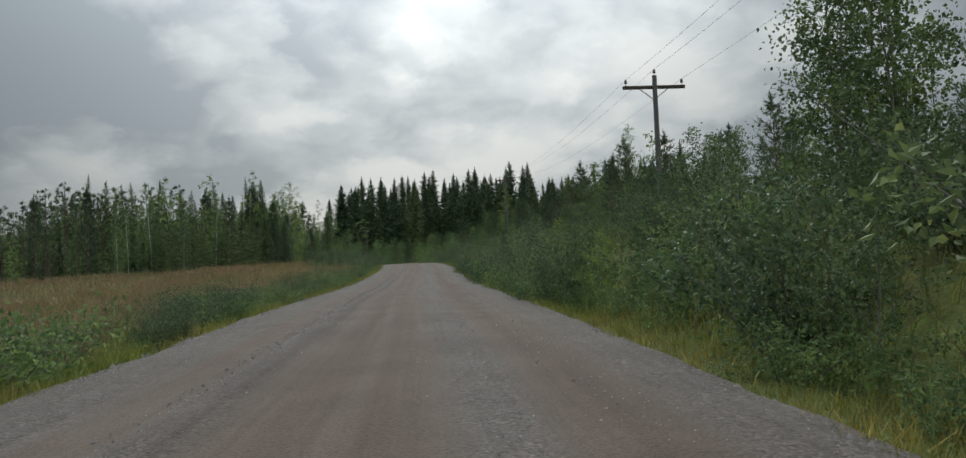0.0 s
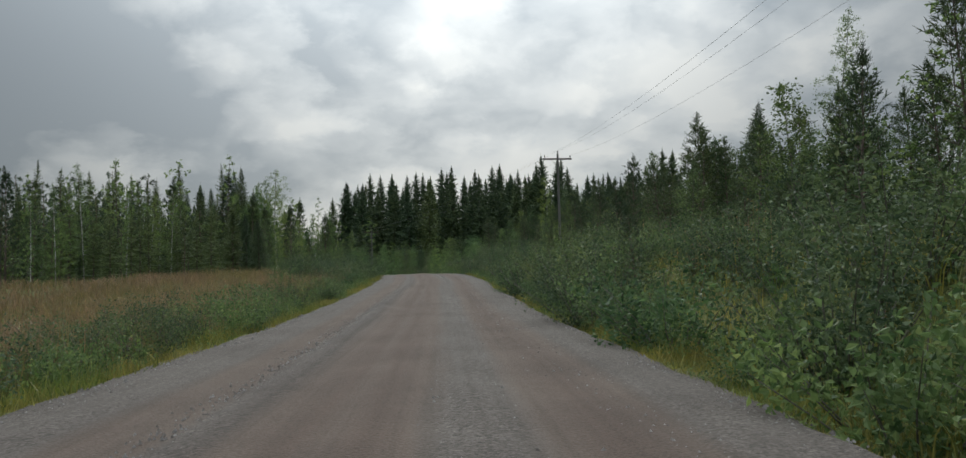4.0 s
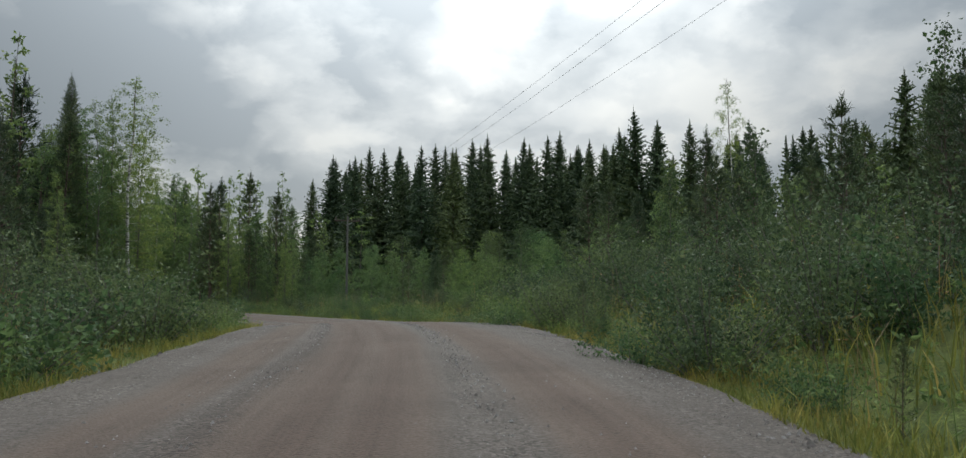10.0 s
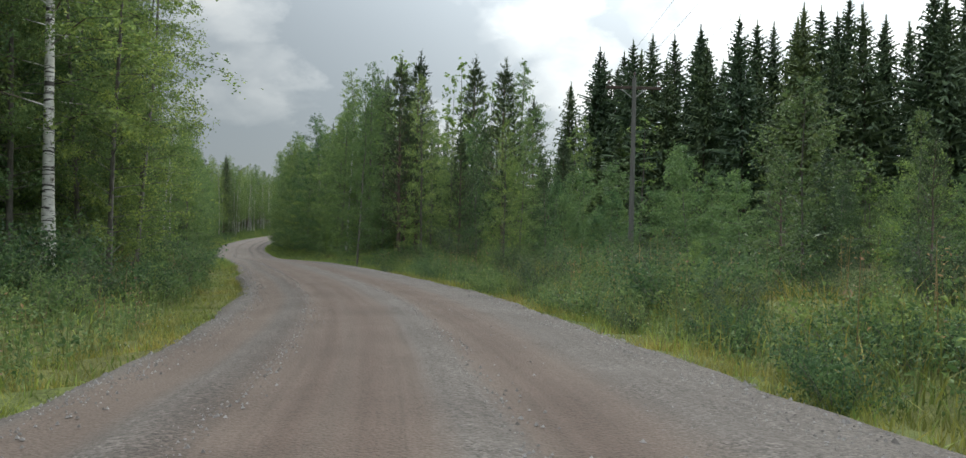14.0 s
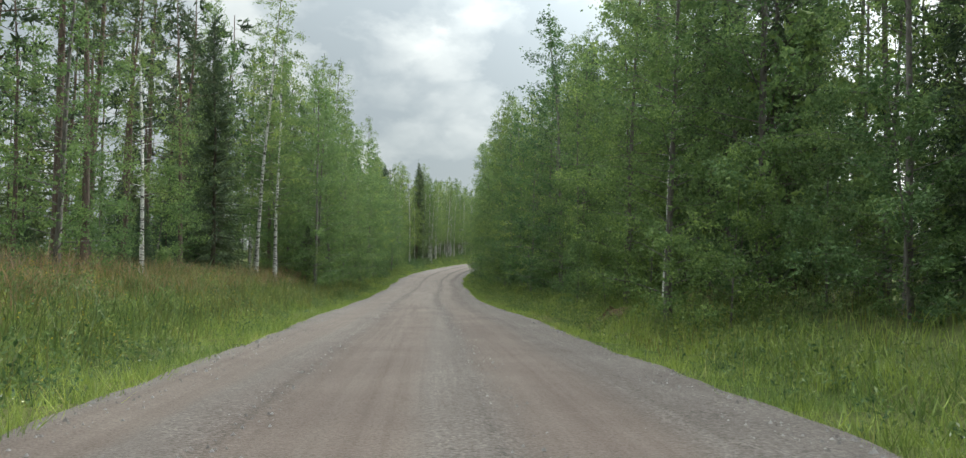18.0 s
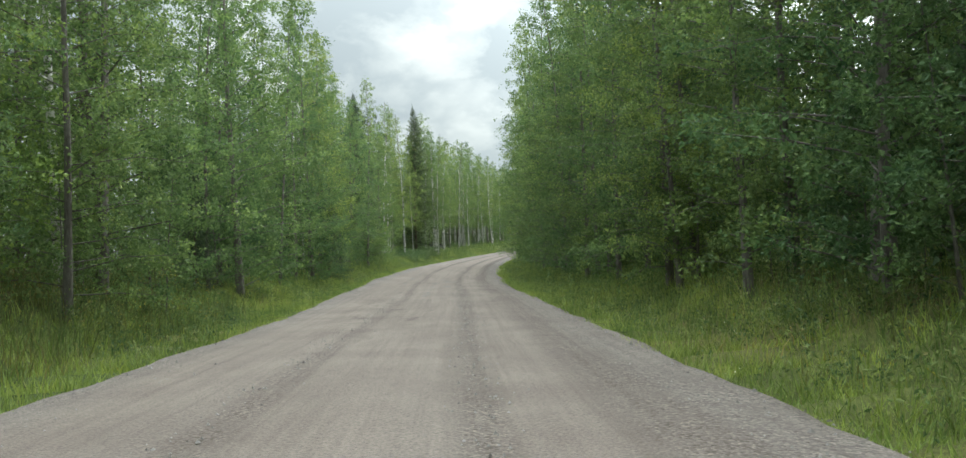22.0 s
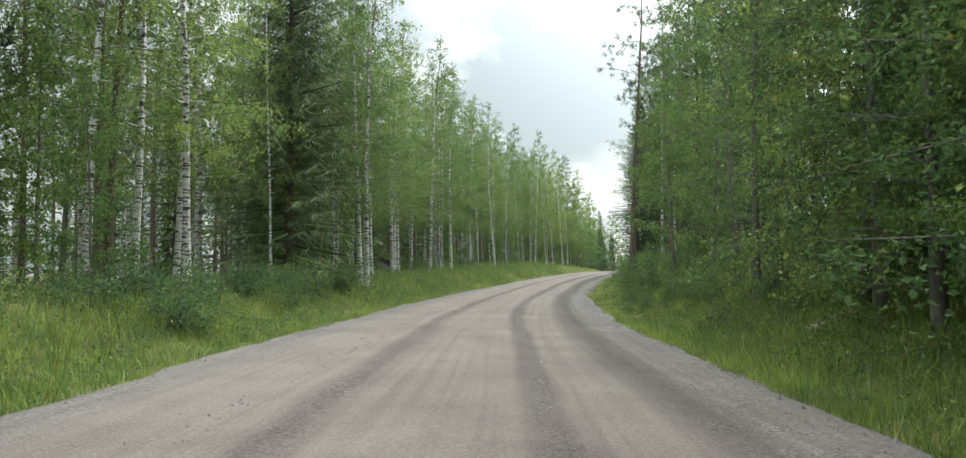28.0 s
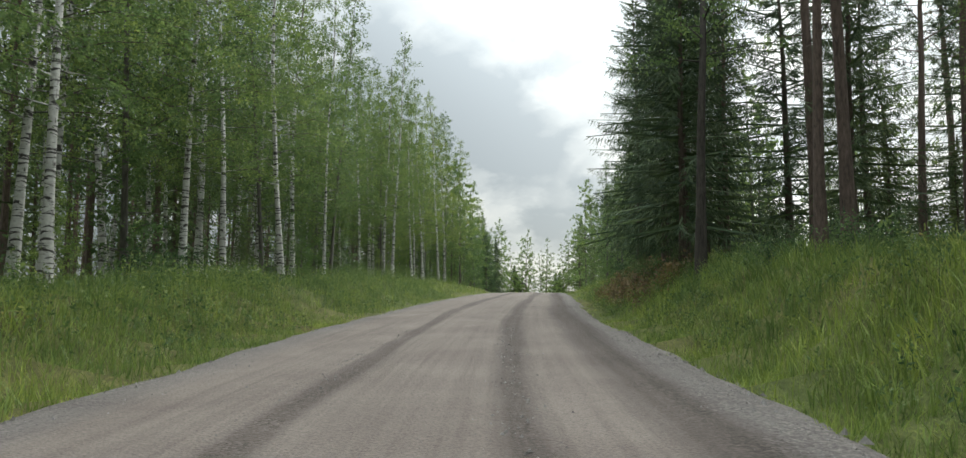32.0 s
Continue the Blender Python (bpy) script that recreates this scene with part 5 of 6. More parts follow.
def woods(key, rows):
    """All the deep trees of one kind in one mesh."""
    vs, fs, mats, n = [], [], [], 0
    cache = {}
    for wood, leaf, c, s_, h, x, y, z in rows:
        for slot, me in enumerate((wood, leaf)):
            if me.name not in cache:
                v = np.empty(len(me.vertices) * 3, np.float32)
                me.vertices.foreach_get("co", v)
                f = np.empty(len(me.loops), np.int32)
                me.loops.foreach_get("vertex_index", f)
                cache[me.name] = v.reshape(-1, 3), f.reshape(-1, 4)
            v, f = cache[me.name]
            vs.append(np.stack([v[:, 0] * c - v[:, 1] * s_ + x, v[:, 0] * s_ + v[:, 1] * c + y, v[:, 2] * h + z], 1))
            fs.append(f + n)
            mats.append(np.full(len(f), slot, np.int32))
            n += len(v)
    me = mesh(KINDS[key]["name"] + "s", np.concatenate(vs), np.concatenate(fs), rows[0][0].materials[0])
    me.materials.append(rows[0][1].materials[0])
    me.polygons.foreach_set("material_index", np.concatenate(mats))
    names = {"birch_far": "birch_woods", "alder_far": "alder_woods", "spruce_far": "spruce_woods", "spruce_wall": "spruce_stand", "spruce_mid": "spruce_woods", "pine_far": "pine_woods", "young_birch": "young_birch_woods", "young_pine": "young_pine_woods"}
    tagged(new(names.get(key, "mixed_woods"), me), "dense woods behind the roadside trees", "woods", kind="stuff")


for key, rows in FAR.items():
    woods(key, rows)
# ---- power line ----


def box(bm, m, sx, sy, sz):
    made = bmesh.ops.create_cube(bm, size=1.0, matrix=m @ Matrix.Diagonal((sx, sy, sz, 1)))
    return made["verts"]


def rod(bm, a, b, r0, r1=None, sides=10):
    a, b = Vector(a), Vector(b)
    m = Matrix.Translation((a + b) / 2) @ (b - a).to_track_quat("Z", "Y").to_matrix().to_4x4()
    bmesh.ops.create_cone(bm, cap_ends=True, segments=sides, radius1=r0, radius2=r0 if r1 is None else r1, depth=(b - a).length, matrix=m)


def part(name, bm, material, parent, label=""):
    me = bpy.data.meshes.new(name)
    bm.to_mesh(me)
    bm.free()
    me.materials.append(material)
    ob = new(name, me)
    ob.parent = parent
    return tagged(ob, label)


POLE_TOP = 8.2


def power_pole():
    """A wooden pole with one crossarm; its foot is at the origin, the arm along x."""
    top = new("power_pole")
    bm = bmesh.new()
    rod(bm, (0, 0, -1.2), (0, 0, POLE_TOP), 0.125, 0.085, 14)
    part("shaft", bm, POLE_WOOD, top)
    bm = bmesh.new()
    box(bm, Matrix.Translation((0, 0.11, POLE_TOP - 0.42)), 2.4, 0.10, 0.13)
    bmesh.ops.bevel(bm, geom=[e for e in bm.edges], offset=0.012, segments=1, affect="EDGES")
    part("crossarm", bm, ARM_WOOD, top, "dark wooden crossarm")
    for sgn in (-1, 1):
        bm = bmesh.new()
        rod(bm, (sgn * 0.55, 0.17, POLE_TOP - 0.46), (sgn * 0.05, 0.13, POLE_TOP - 0.86), 0.018)
        part("brace", bm, STEEL, top, "thin steel brace")
    for x, z in ((-1.08, POLE_TOP - 0.36), (0, POLE_TOP), (1.08, POLE_TOP - 0.36)):
        y = 0.11 if x else 0.0
        bm = bmesh.new()
        rod(bm, (x, y, z - 0.03), (x, y, z + 0.14), 0.014)
        pin = part("insulator_pin", bm, STEEL, top)
        bm = bmesh.new()
        for z0, r0, r1, h in ((0.10, 0.065, 0.055, 0.05), (0.15, 0.05, 0.045, 0.04), (0.19, 0.055, 0.035, 0.05)):
            rod(bm, (x, y, z + z0), (x, y, z + z0 + h), r0, r1, 12)
        part("insulator", bm, PORCELAIN, pin, "brown porcelain insulator")
    return tagged(top, "weathered wooden power pole with a crossarm and three insulators", "power pole", "power line poles")


first_pole = power_pole()
TOPS = []
for i, (px, py, turn) in enumerate(POLES):
    pz = float(ground_at(np.array([px]), np.array([py]))[0])
    lift = {1: 7.9, 2: 10.9, 3: 8.7}.get(i, pz + POLE_TOP) - POLE_TOP - pz
    tilt = pose(px, py, pz + lift, 0, 0, turn)
    ob = first_pole if i == 0 else copy_thing(first_pole, tilt)
    if i == 0:
        ob.matrix_basis = tilt
    TOPS.append(tilt)
for x, z in ((-1.08, POLE_TOP - 0.12), (0, POLE_TOP + 0.24), (1.08, POLE_TOP - 0.12)):
    y = 0.11 if x else 0.0
    ends = [np.array(t @ Vector((x, y, z))) for t in TOPS]
    pts = []
    for a, b in zip(ends, ends[1:]):
        k = np.linspace(0, 1, 16, endpoint=False)[:, None]
        q = a + (b - a) * k
        q[:, 2] -= 4 * 0.9 * k[:, 0] * (1 - k[:, 0])
        pts.append(q)
    pts = np.concatenate(pts + [ends[-1][None]])
    w = Build()
    w.tube(pts, np.full(len(pts), 0.005), 5)
    tagged(new("power_line_wire", w.mesh("power_line_wire", WIRE, True)), "thin bare power line wire between the poles", "wire", "power line wires")

# ---- grass and herbs ----


def blades(name, label, s0, s1, sides, u0, u1, count, h0, h1, width, mat, seed, lean=0.35, clump=0.0, grow=0.0):
    """Many grass blades on the strip beside the road."""
    rng = np.random.default_rng(seed)
    s = rng.uniform(s0, s1, count)
    u = rng.uniform(u0, u1, count) * rng.choice(sides, count)
    if clump:
        keep = wave(s, u, 0.9, 1.1) + wave(s, u, 0.33, 0.5) + rng.normal(0, 0.5, count) > clump
        s, u = s[keep], u[keep]
    n = len(s)
    u = beside(s, u)
    x, y = spot(s, u)
    z = ground_at(x, y) - 0.03
    h = rng.uniform(h0, h1, n) * (1 + 0.25 * wave(x, y, 0.5, 0.6)) * (1 + grow * np.clip((np.abs(u) - u0) / (u1 - u0), 0, 1) - grow * 0.5)
    base = np.stack([x, y, z], 1)
    d = rng.normal(0, lean, (n, 2))
    tip = base + np.stack([d[:, 0] * h, d[:, 1] * h, h], 1)
    mid_ = base + np.stack([d[:, 0] * h * 0.3, d[:, 1] * h * 0.3, h * 0.6], 1)
    ang = rng.uniform(0, 6.28, n)
    e = np.stack([np.cos(ang), np.sin(ang), 0 * ang], 1) * (width * rng.uniform(0.6, 1.4, n) * 0.5)[:, None]
    v = np.stack([base - e, base + e, mid_ + e * 0.8, mid_ - e * 0.8, tip], 1).reshape(-1, 3)
    k = np.arange(n) * 5
    quads = np.concatenate([np.stack([k, k + 1, k + 2, k + 3], 1), np.stack([k + 3, k + 2, k + 4, k + 4], 1)])
    tri = np.concatenate([quads[:n][:, [0, 1, 2]], quads[:n][:, [0, 2, 3]], quads[n:][:, :3]])
    ob = new(name, mesh(name, v, tri, mat))
    return tagged(ob, label, "grass", kind="stuff")


def turf(name, label, s0, s1, sides, u0, u1, count, h0, h1, width, mat, seed, grow=0.0):
    """Close short grass: one pointed blade each."""
    rng = np.random.default_rng(seed)
    s = rng.uniform(s0, s1, count)
    u = (u0 + (u1 - u0) * rng.uniform(0, 1, count) ** 1.25) * rng.choice(sides, count)
    x, y = spot(s, beside(s, u))
    z = ground_at(x, y) - 0.02
    far = (np.abs(u) - u0) / (u1 - u0)
    h = rng.uniform(h0, h1, count) * (1 + 0.35 * wave(x, y, 1.3, 1.7) + 0.25 * wave(x, y, 0.4, 0.3)) * (1 + grow * far)
    base = np.stack([x, y, z], 1)
    tip = base + np.stack([rng.normal(0, 0.42, count) * h, rng.normal(0, 0.42, count) * h, h], 1)
    ang = rng.uniform(0, 6.28, count)
    e = np.stack([np.cos(ang), np.sin(ang), 0 * ang], 1) * (width * rng.uniform(0.6, 1.4, count) * 0.5)[:, None]
    v = np.stack([base - e, base + e, tip], 1).reshape(-1, 3)
    return tagged(new(name, mesh(name, v, np.arange(3 * count).reshape(-1, 3), mat)), label, "grass", kind="stuff")


def herbs(name, label, s0, s1, sides, u0, u1, plants, per, h0, h1, leaf, mat, seed, clump=0.0, stems=True):
    """Leafy herbs: leaves up many thin stems."""
    rng = np.random.default_rng(seed)
    s, u = rng.uniform(s0, s1, plants), rng.uniform(u0, u1, plants) * rng.choice(sides, plants)
    keep = wave(s, u, 0.45, 0.8) + rng.normal(0, 0.4, plants) > clump
    s, u = s[keep], u[keep]
    x, y = spot(s, beside(s, u))
    z = ground_at(x, y)
    h = rng.uniform(h0, h1, len(s))
    n = len(s) * per
    i = np.repeat(np.arange(len(s)), per)
    k = rng.uniform(0.1, 1, n)
    p = np.stack([x[i] + rng.normal(0, 0.10, n), y[i] + rng.normal(0, 0.10, n), z[i] + h[i] * k], 1)
    b = Build()
    b.leaves(p, leaf, leaf * 0.45, rng, hang=0.0)
    foot = np.stack([x, y, z - 0.05], 1)
    if stems:
        b.strips(foot, foot + np.stack([rng.normal(0, 0.05, len(s)), rng.normal(0, 0.05, len(s)), h], 1), 0.014, rng, 0.5)
    return tagged(new(name, b.mesh(name, mat)), label, "plants", kind="stuff")


both, lefts, rights = [-1, 1], [-1], [1]
blades("verge_grass", "short green grass along the road's edge", -12, 126, both, 3.35, 4.9, 26000, 0.10, 0.34, 0.016, GRASS_YELLOW, 201, grow=0.9)
turf("verge_turf", "close green turf on the verge", 160, 350, both, 3.35, 7.0, 230000, 0.10, 0.27, 0.017, GRASS, 231, 0.7)
turf("verge_turf", "close yellowing turf at the road's edge", -4, 164, both, 3.36, 4.9, 95000, 0.08, 0.22, 0.016, GRASS_YELLOW, 232, 0.5)
blades("verge_grass", "short green grass along the road's edge", 120, 420, both, 3.4, 6.2, 30000, 0.12, 0.40, 0.017, GRASS, 202, grow=0.9)
blades("tall_grass", "tall green grass on the verge", 150, 400, both, 5.0, 9.5, 40000, 0.22, 0.48, 0.02, GRASS, 203)
blades("tall_grass", "tall yellowing grass on the verge", -12, 150, rights, 4.8, 10, 13000, 0.35, 0.85, 0.02, GRASS_YELLOW, 204)
blades("tall_grass", "tall yellowing grass on the verge", 150, 235, lefts, 5.0, 11.5, 17000, 0.5, 1.0, 0.018, GRASS_YELLOW, 205)
blades("meadow_grass", "dry reddish meadow grass", -20, 120, lefts, 6.0, 26, 46000, 0.5, 1.0, 0.022, GRASS_DRY, 206)
blades("meadow_grass", "dry reddish meadow grass", -20, 110, lefts, 20, 60, 26000, 0.5, 1.0, 0.05, GRASS_DRY, 207)
blades("tall_grass", "green grass among the meadow bushes", -12, 130, lefts, 4.6, 9.0, 9000, 0.3, 0.75, 0.02, GRASS_YELLOW, 208)
blades("tall_grass", "lush green grass on the verge in the bend", 228, 300, both, 3.7, 8.0, 24000, 0.14, 0.40, 0.018, GRASS, 222)
blades("tall_grass", "lush green grass on the right bank", 300, 372, rights, 4.4, 9.5, 20000, 0.2, 0.55, 0.02, GRASS, 221)
blades("tall_grass", "straw-coloured grass heads under the birches", 165, 226, lefts, 7.0, 11.0, 9000, 0.7, 1.15, 0.014, GRASS_DRY, 223)
blades("forest_floor_grass", "low green plants under the trees", 135, 420, both, 9, 24, 30000, 0.15, 0.5, 0.035, GRASS, 209)
herbs("verge_herbs", "leafy green herbs on the verge", -12, 150, both, 4.6, 9, 2600, 14, 0.4, 1.0, 0.12, FORB, 211, 0.1)
herbs("verge_herbs", "leafy green herbs on the verge", 150, 410, both, 5.0, 9.5, 3600, 13, 0.3, 0.8, 0.11, FORB, 212, 0.1)
herbs("verge_herbs", "tall lush herbs on the bank under birches", 314, 376, lefts, 4.8, 9.5, 1500, 14, 0.4, 0.95, 0.10, FORB, 214, -0.3)
herbs("verge_herbs", "bright leafy herbs on the verge", 164, 232, lefts, 4.5, 9.5, 2000, 13, 0.3, 0.8, 0.09, FORB, 216, 0.0)
herbs("verge_herbs", "bright leafy herbs on the verge", 180, 300, rights, 4.6, 8.0, 1500, 11, 0.25, 0.6, 0.08, FORB, 217, 0.2)
herbs("dry_ferns", "dry orange-brown ferns on the bank", 350, 368, rights, 4.6, 6.8, 420, 16, 0.5, 0.9, 0.14, GRASS_DRY, 215, -0.4)
herbs("dry_stalks", "dry reddish-brown stalks among green bushes", 96, 166, lefts, 4.6, 8.5, 420, 12, 0.6, 1.3, 0.07, GRASS_DRY, 218, -0.1)
herbs("dry_stalks", "dry reddish-brown stalks among green bushes", 40, 166, rights, 5.0, 12, 1300, 12, 0.9, 1.8, 0.07, GRASS_DRY, 219, 0.25)
herbs("dry_stalks", "dry reddish-brown stalks among green bushes", -8, 80, lefts, 5.2, 10, 900, 12, 0.7, 1.5, 0.07, GRASS_DRY, 220, 0.0)
blades("dry_tufts", "tufts of straw-coloured grass among the bushes", -10, 112, both, 4.6, 11, 15000, 0.5, 1.15, 0.018, GRASS_DRY, 225, clump=0.9)
herbs("verge_herbs", "tall grey-green herbs on the verge", 104, 168, both, 4.5, 8.0, 2200, 13, 0.35, 0.85, 0.085, FORB, 226, -0.1)
blades("tall_grass", "tall yellowing grass on the verge", 104, 168, both, 4.6, 9.0, 12000, 0.35, 0.8, 0.018, GRASS_YELLOW, 227, clump=0.2)
herbs("verge_herbs", "low leafy herbs along the road's edge", -10, 112, both, 3.9, 5.6, 3000, 13, 0.25, 0.7, 0.075, FORB, 228, -0.4)
blades("tall_grass", "lush green grass on the banks", 292, 380, both, 4.0, 10.5, 46000, 0.18, 0.46, 0.018, GRASS, 229, clump=-0.6)
herbs("verge_herbs", "leafy green herbs on the banks", 290, 380, both, 4.2, 10, 5200, 13, 0.2, 0.6, 0.075, FORB, 230, -0.3)
blades("dry_tufts", "dry reddish grass on the meadow's edge", 0, 80, lefts, 4.9, 9, 9000, 0.45, 1.0, 0.018, GRASS_DRY, 233, clump=0.0)
herbs("verge_herbs", "low leafy herbs in the verge grass", 166, 300, both, 4.0, 7.5, 5200, 11, 0.15, 0.5, 0.07, FORB, 234, -0.2)
blades("tall_grass", "yellowing grass in the verge", 166, 300, both, 4.2, 8.0, 16000, 0.2, 0.55, 0.016, GRASS_YELLOW, 235, clump=0.5)
herbs("verge_herbs", "light green leafy herbs on the verge", 160, 300, both, 4.2, 9.0, 6500, 12, 0.25, 0.75, 0.075, VERGE_LEAF, 236, -0.1)
herbs("verge_herbs", "light green leafy herbs on the banks", 298, 380, both, 4.2, 9.5, 5500, 12, 0.2, 0.6, 0.07, VERGE_LEAF, 237, -0.1)
herbs("verge_herbs", "light green leafy herbs in the bend", 104, 166, both, 4.3, 8.5, 3000, 12, 0.25, 0.8, 0.075, VERGE_LEAF, 238, 0.0)
herbs("yellow_flowers", "yellow flower heads among the grass", 160, 236, lefts, 4.8, 9.5, 1500, 6, 0.5, 0.95, 0.04, FLOWER, 239, 0.1, stems=False)
herbs("white_flowers", "small white flower heads on the verge", 60, 330, both, 3.9, 7.0, 700, 3, 0.2, 0.55, 0.04, WHITE_FLOWER, 224, 0.1, stems=False)
herbs("yellow_flowers", "yellow flower heads among the grass", 168, 300, both, 4.6, 8, 900, 5, 0.4, 0.8, 0.045, FLOWER, 213, 0.2, stems=False)

# potholes: along, across, half length, half width
POTHOLES = [(247.4, -0.34, 0.29, 0.18), (245.4, -0.36, 0.27, 0.14), (243.8, -0.4, 0.25, 0.11), (242.9, -0.44, 0.24, 0.1), (241.4, -0.38, 0.22, 0.15), (240.4, -0.45, 0.21, 0.15), (253.0, 0.38, 0.36, 0.39), (248.0, 0.36, 0.3, 0.23), (254.7, 0.35, 0.24, 0.35), (256.5, 0.08, 0.26, 0.37), (257.6, -1.82, 0.28, 0.21), (258.7, -1.85, 0.29, 0.16), (251.5, -1.81, 0.21, 0.12), (251.2, -0.21, 0.2, 0.14), (252.1, -1.85, 0.22, 0.1)]

# ---- loose stones ----


def stones(name, label, s0, s1, lines, count, r0, r1, seed):
    rng = np.random.default_rng(seed)
    s = rng.uniform(s0, s1, count)
    c = np.array(lines)[rng.integers(len(lines), size=count)]
    u = c[:, 0] + rng.normal(0, 1, count) * c[:, 1]
    real = np.where(u > 0, u * right_edge(s), u * left_edge(s)) / 3.42
    x, y = spot(s, real)
    z = np.interp(s, ARC, LINE[:, 2]) - 0.022 * np.abs(real)
    z = z - banked(s) * real - 0.5 * np.clip(np.abs(u) - 3.4, 0, 0.3) - 1.0 * np.clip(np.abs(u) - 3.7, 0, 1.0)
    r = rng.uniform(r0, r1, count) ** 1.0
    dirs = np.array([[1, 0, -0.3], [0, 1, -0.3], [-1, 0, -0.3], [0, -1, -0.3], [0, 0, 0.8]])
    v = np.stack([x, y, z], 1)[:, None] + r[:, None, None] * dirs[None] * rng.uniform(0.6, 1.2, (count, 5, 1))
    f = np.array([[0, 1, 4], [1, 2, 4], [2, 3, 4], [3, 0, 4]])
    faces = (f[None] + (np.arange(count) * 5)[:, None, None]).reshape(-1, 3)
    return tagged(new(name, mesh(name, v.reshape(-1, 3), faces, STONE)), label, "gravel", kind="stuff")


stones("loose_gravel", "loose grey gravel in ridges on the road", -4, 165, [(-3.1, 0.25), (3.1, 0.25), (-1.45, 0.16), (0.8, 0.18), (2.6, 0.35)], 46000, 0.009, 0.026, 303)
stones("loose_gravel", "loose grey gravel in ridges on the road", 165, 345, [(-3.1, 0.25), (3.1, 0.25), (-1.45, 0.18), (0.8, 0.2), (2.6, 0.35)], 16000, 0.009, 0.026, 301)
stones("edge_stones", "larger stones along the road's edge", -5, 345, [(-3.35, 0.18), (3.35, 0.18)], 1500, 0.025, 0.06, 302)

# ---- single things beside the road ----


def heap(name, s, u, wide, tall, mat, label, category, seed, rough=0.12):
    """A low uneven mound resting on the ground."""
    rng = np.random.default_rng(seed)
    x0, y0 = spot(s, u)
    rings, sides = 7, 22
    v, f = [], []
    bumps = rng.normal(0, rough, (rings, sides))
    for i in range(rings):
        k = i / (rings - 1)
        for j in range(sides):
            a = j * 2 * math.pi / sides
            r = wide * (1 - k**1.6) * (1 + bumps[i, j] * 1.5) + 0.02
            v.append((float(x0) + r * math.cos(a) * 1.25, float(y0) + r * math.sin(a), tall * k * (1 + bumps[i, (j * 3) % sides])))
    v = np.array(v)
    v[:, 2] += ground_at(v[:, 0], v[:, 1]) - 0.06
    for i in range(rings - 1):
        for j in range(sides):
            f.append((i * sides + j, i * sides + (j + 1) % sides, (i + 1) * sides + (j + 1) % sides, (i + 1) * sides + j))
    return tagged(new(name, mesh(name, v, np.array(f), mat, smooth=False)), label, category)


def log(name, s, u, length, radius, turn, rise, mat, label, lift=0.0):
    """A fallen stem with a few broken stubs."""
    rng = np.random.default_rng(int(s * 7))
    x0, y0 = (float(c) for c in spot(s, u))
    z0 = float(ground_at(np.array([x0]), np.array([y0]))[0]) + radius * 0.7 + lift
    way = np.array([math.cos(turn), math.sin(turn), rise])
    line = limb_line((x0, y0, z0), way, length, rng, jitter=0.02, n=7)
    b_ = Build()
    b_.tube(line, np.linspace(radius, radius * 0.45, 7), 8)
    for i in range(5):
        q = on_line(line, rng.uniform(0.25, 0.95))
        d = rng.normal(0, 1, 3)
        d[2] = abs(d[2])
        at = b_.tube(limb_line(q, d, rng.uniform(0.25, 0.7), rng, n=3), np.linspace(radius * 0.3, 0.008, 3), 4)
        b_.tie(8 * (i + 1), 8 * (i + 1) + 1, at + 1, at)
    return tagged(new(name, b_.mesh(name, mat, True)), label, "log")


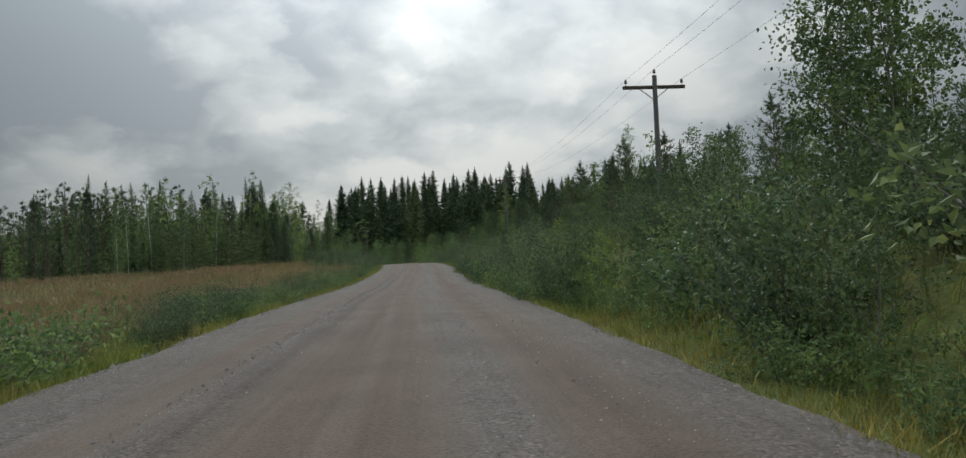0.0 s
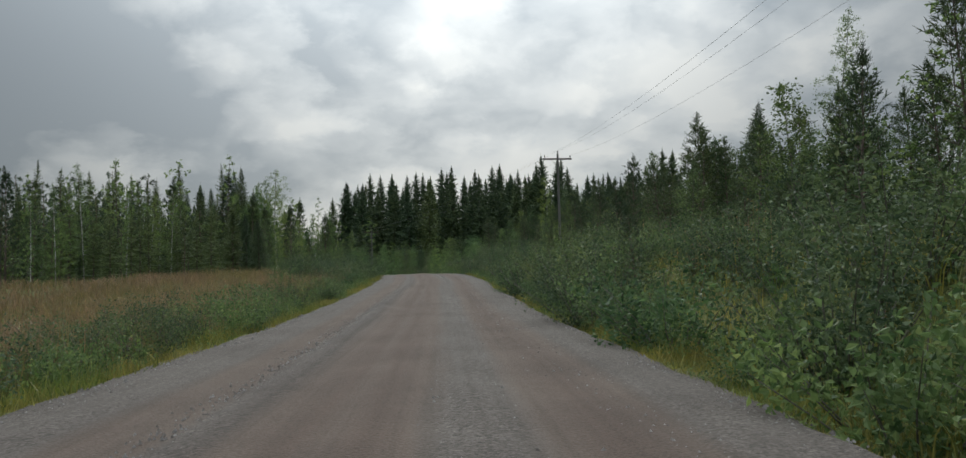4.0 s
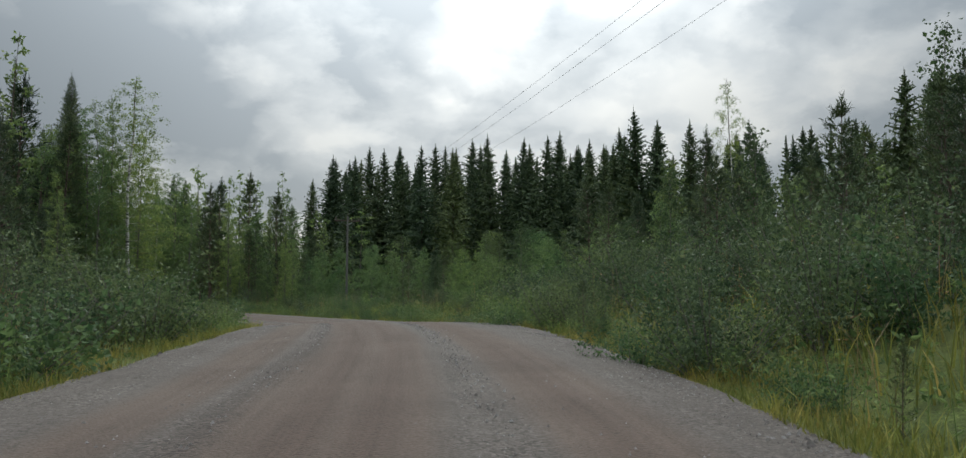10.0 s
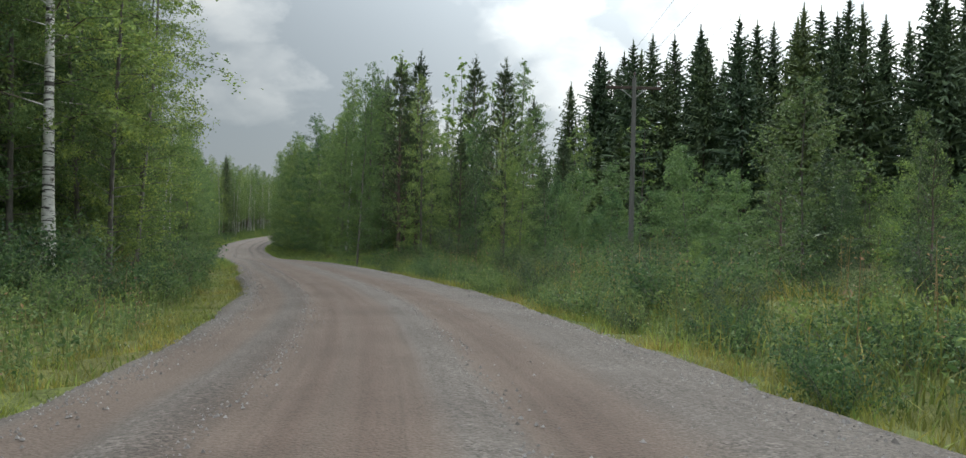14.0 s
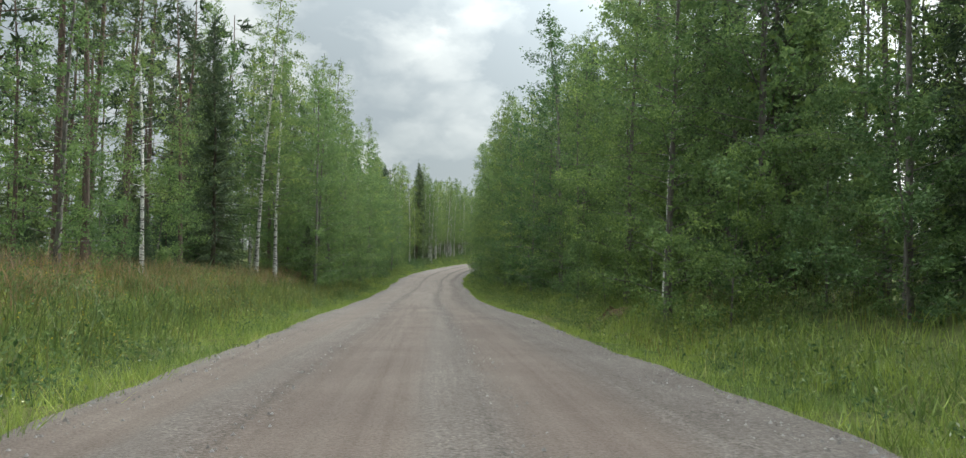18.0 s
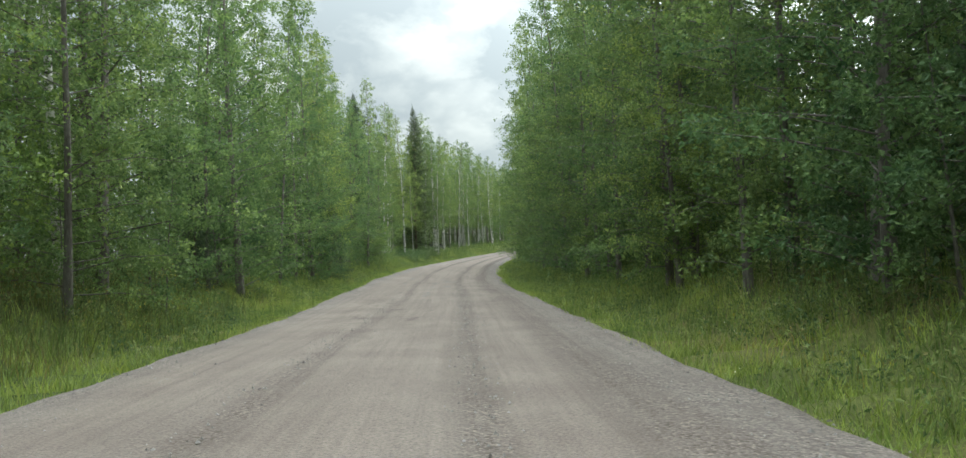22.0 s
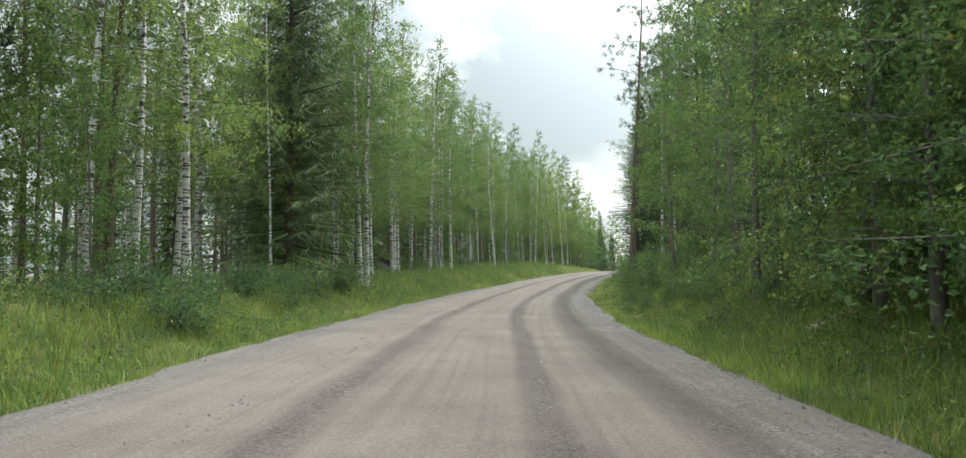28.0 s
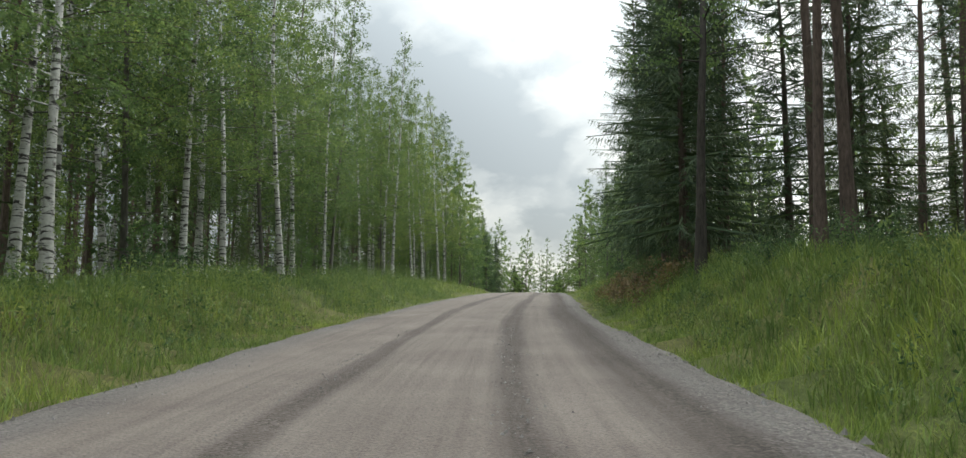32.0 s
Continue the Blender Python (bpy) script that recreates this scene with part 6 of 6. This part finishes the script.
def pothole(s, u, length, width, seed):
    """A shallow damp hollow in the road, with a ragged rim."""
    rng = np.random.default_rng(seed)
    sides, v = 18, []
    bumps = 1 + 0.28 * rng.normal(0, 1, sides).cumsum() / 3
    bumps = bumps - np.linspace(0, bumps[-1] - bumps[0], sides)
    for ring, drop in ((0.0, 0.0), (0.55, 0.0), (1.0, -0.006)):
        for k in range(sides):
            a = k * 2 * math.pi / sides
            v.append((u + ring * bumps[k] * width * math.cos(a), s + ring * bumps[k] * length * math.sin(a), drop))
    v = np.array(v)
    x, y = spot(v[:, 1], v[:, 0])
    row = np.searchsorted(rs, v[:, 1]) - 1
    k = (v[:, 1] - rs[row]) / 0.4
    z = np.array([np.interp(b, UU[r], RZ[r]) * (1 - q) + np.interp(b, UU[r + 1], RZ[r + 1]) * q for b, r, q in zip(v[:, 0], row, k)]) + v[:, 2] + 0.010
    f = np.array([[r * sides + k, r * sides + (k + 1) % sides, (r + 1) * sides + (k + 1) % sides, (r + 1) * sides + k] for r in range(2) for k in range(sides)])
    ob = new("pothole", mesh("pothole", np.stack([x, y, z], 1), f, DAMP, smooth=True))
    ob.parent = road
    return tagged(ob, "dark damp pothole")


DAMP = bark("damp_gravel", (0.060, 0.052, 0.046), (0.034, 0.029, 0.026), (9, 9, 9), 0.6)
for k, (s_, u_, a_, b_) in enumerate(POTHOLES):
    pothole(s_, u_, a_, b_, 400 + k)
DARK_PEAT = bark("dark_peat", (0.035, 0.03, 0.026), (0.012, 0.011, 0.010), (3, 3, 3))
PALE_WOOD = grey_wood("pale_broken_wood", (0.42, 0.37, 0.29), (0.24, 0.20, 0.15))
heap("peat_mound", 330.5, -11.2, 1.6, 1.5, DARK_PEAT, "low dark heap of peat and roots among birches", "heap", 61)
heap("brush_mound", 190, 6.3, 0.55, 0.35, LITTER, "small heap of dry brush in the grass", "heap", 62, 0.25)
log("leaning_dead_stem", 295.5, 6.8, 4.6, 0.07, 0.4, 0.45, PALE_WOOD, "thin dead stem leaning into the thicket")
log("fallen_stem", 317, 7.8, 3.0, 0.08, 2.2, 0.03, PALE_WOOD, "pale fallen stem lying in the undergrowth")
log("fallen_stem", 352, 8.6, 3.4, 0.09, 1.2, 0.05, BARK_DARK, "dark fallen stem under the pines")
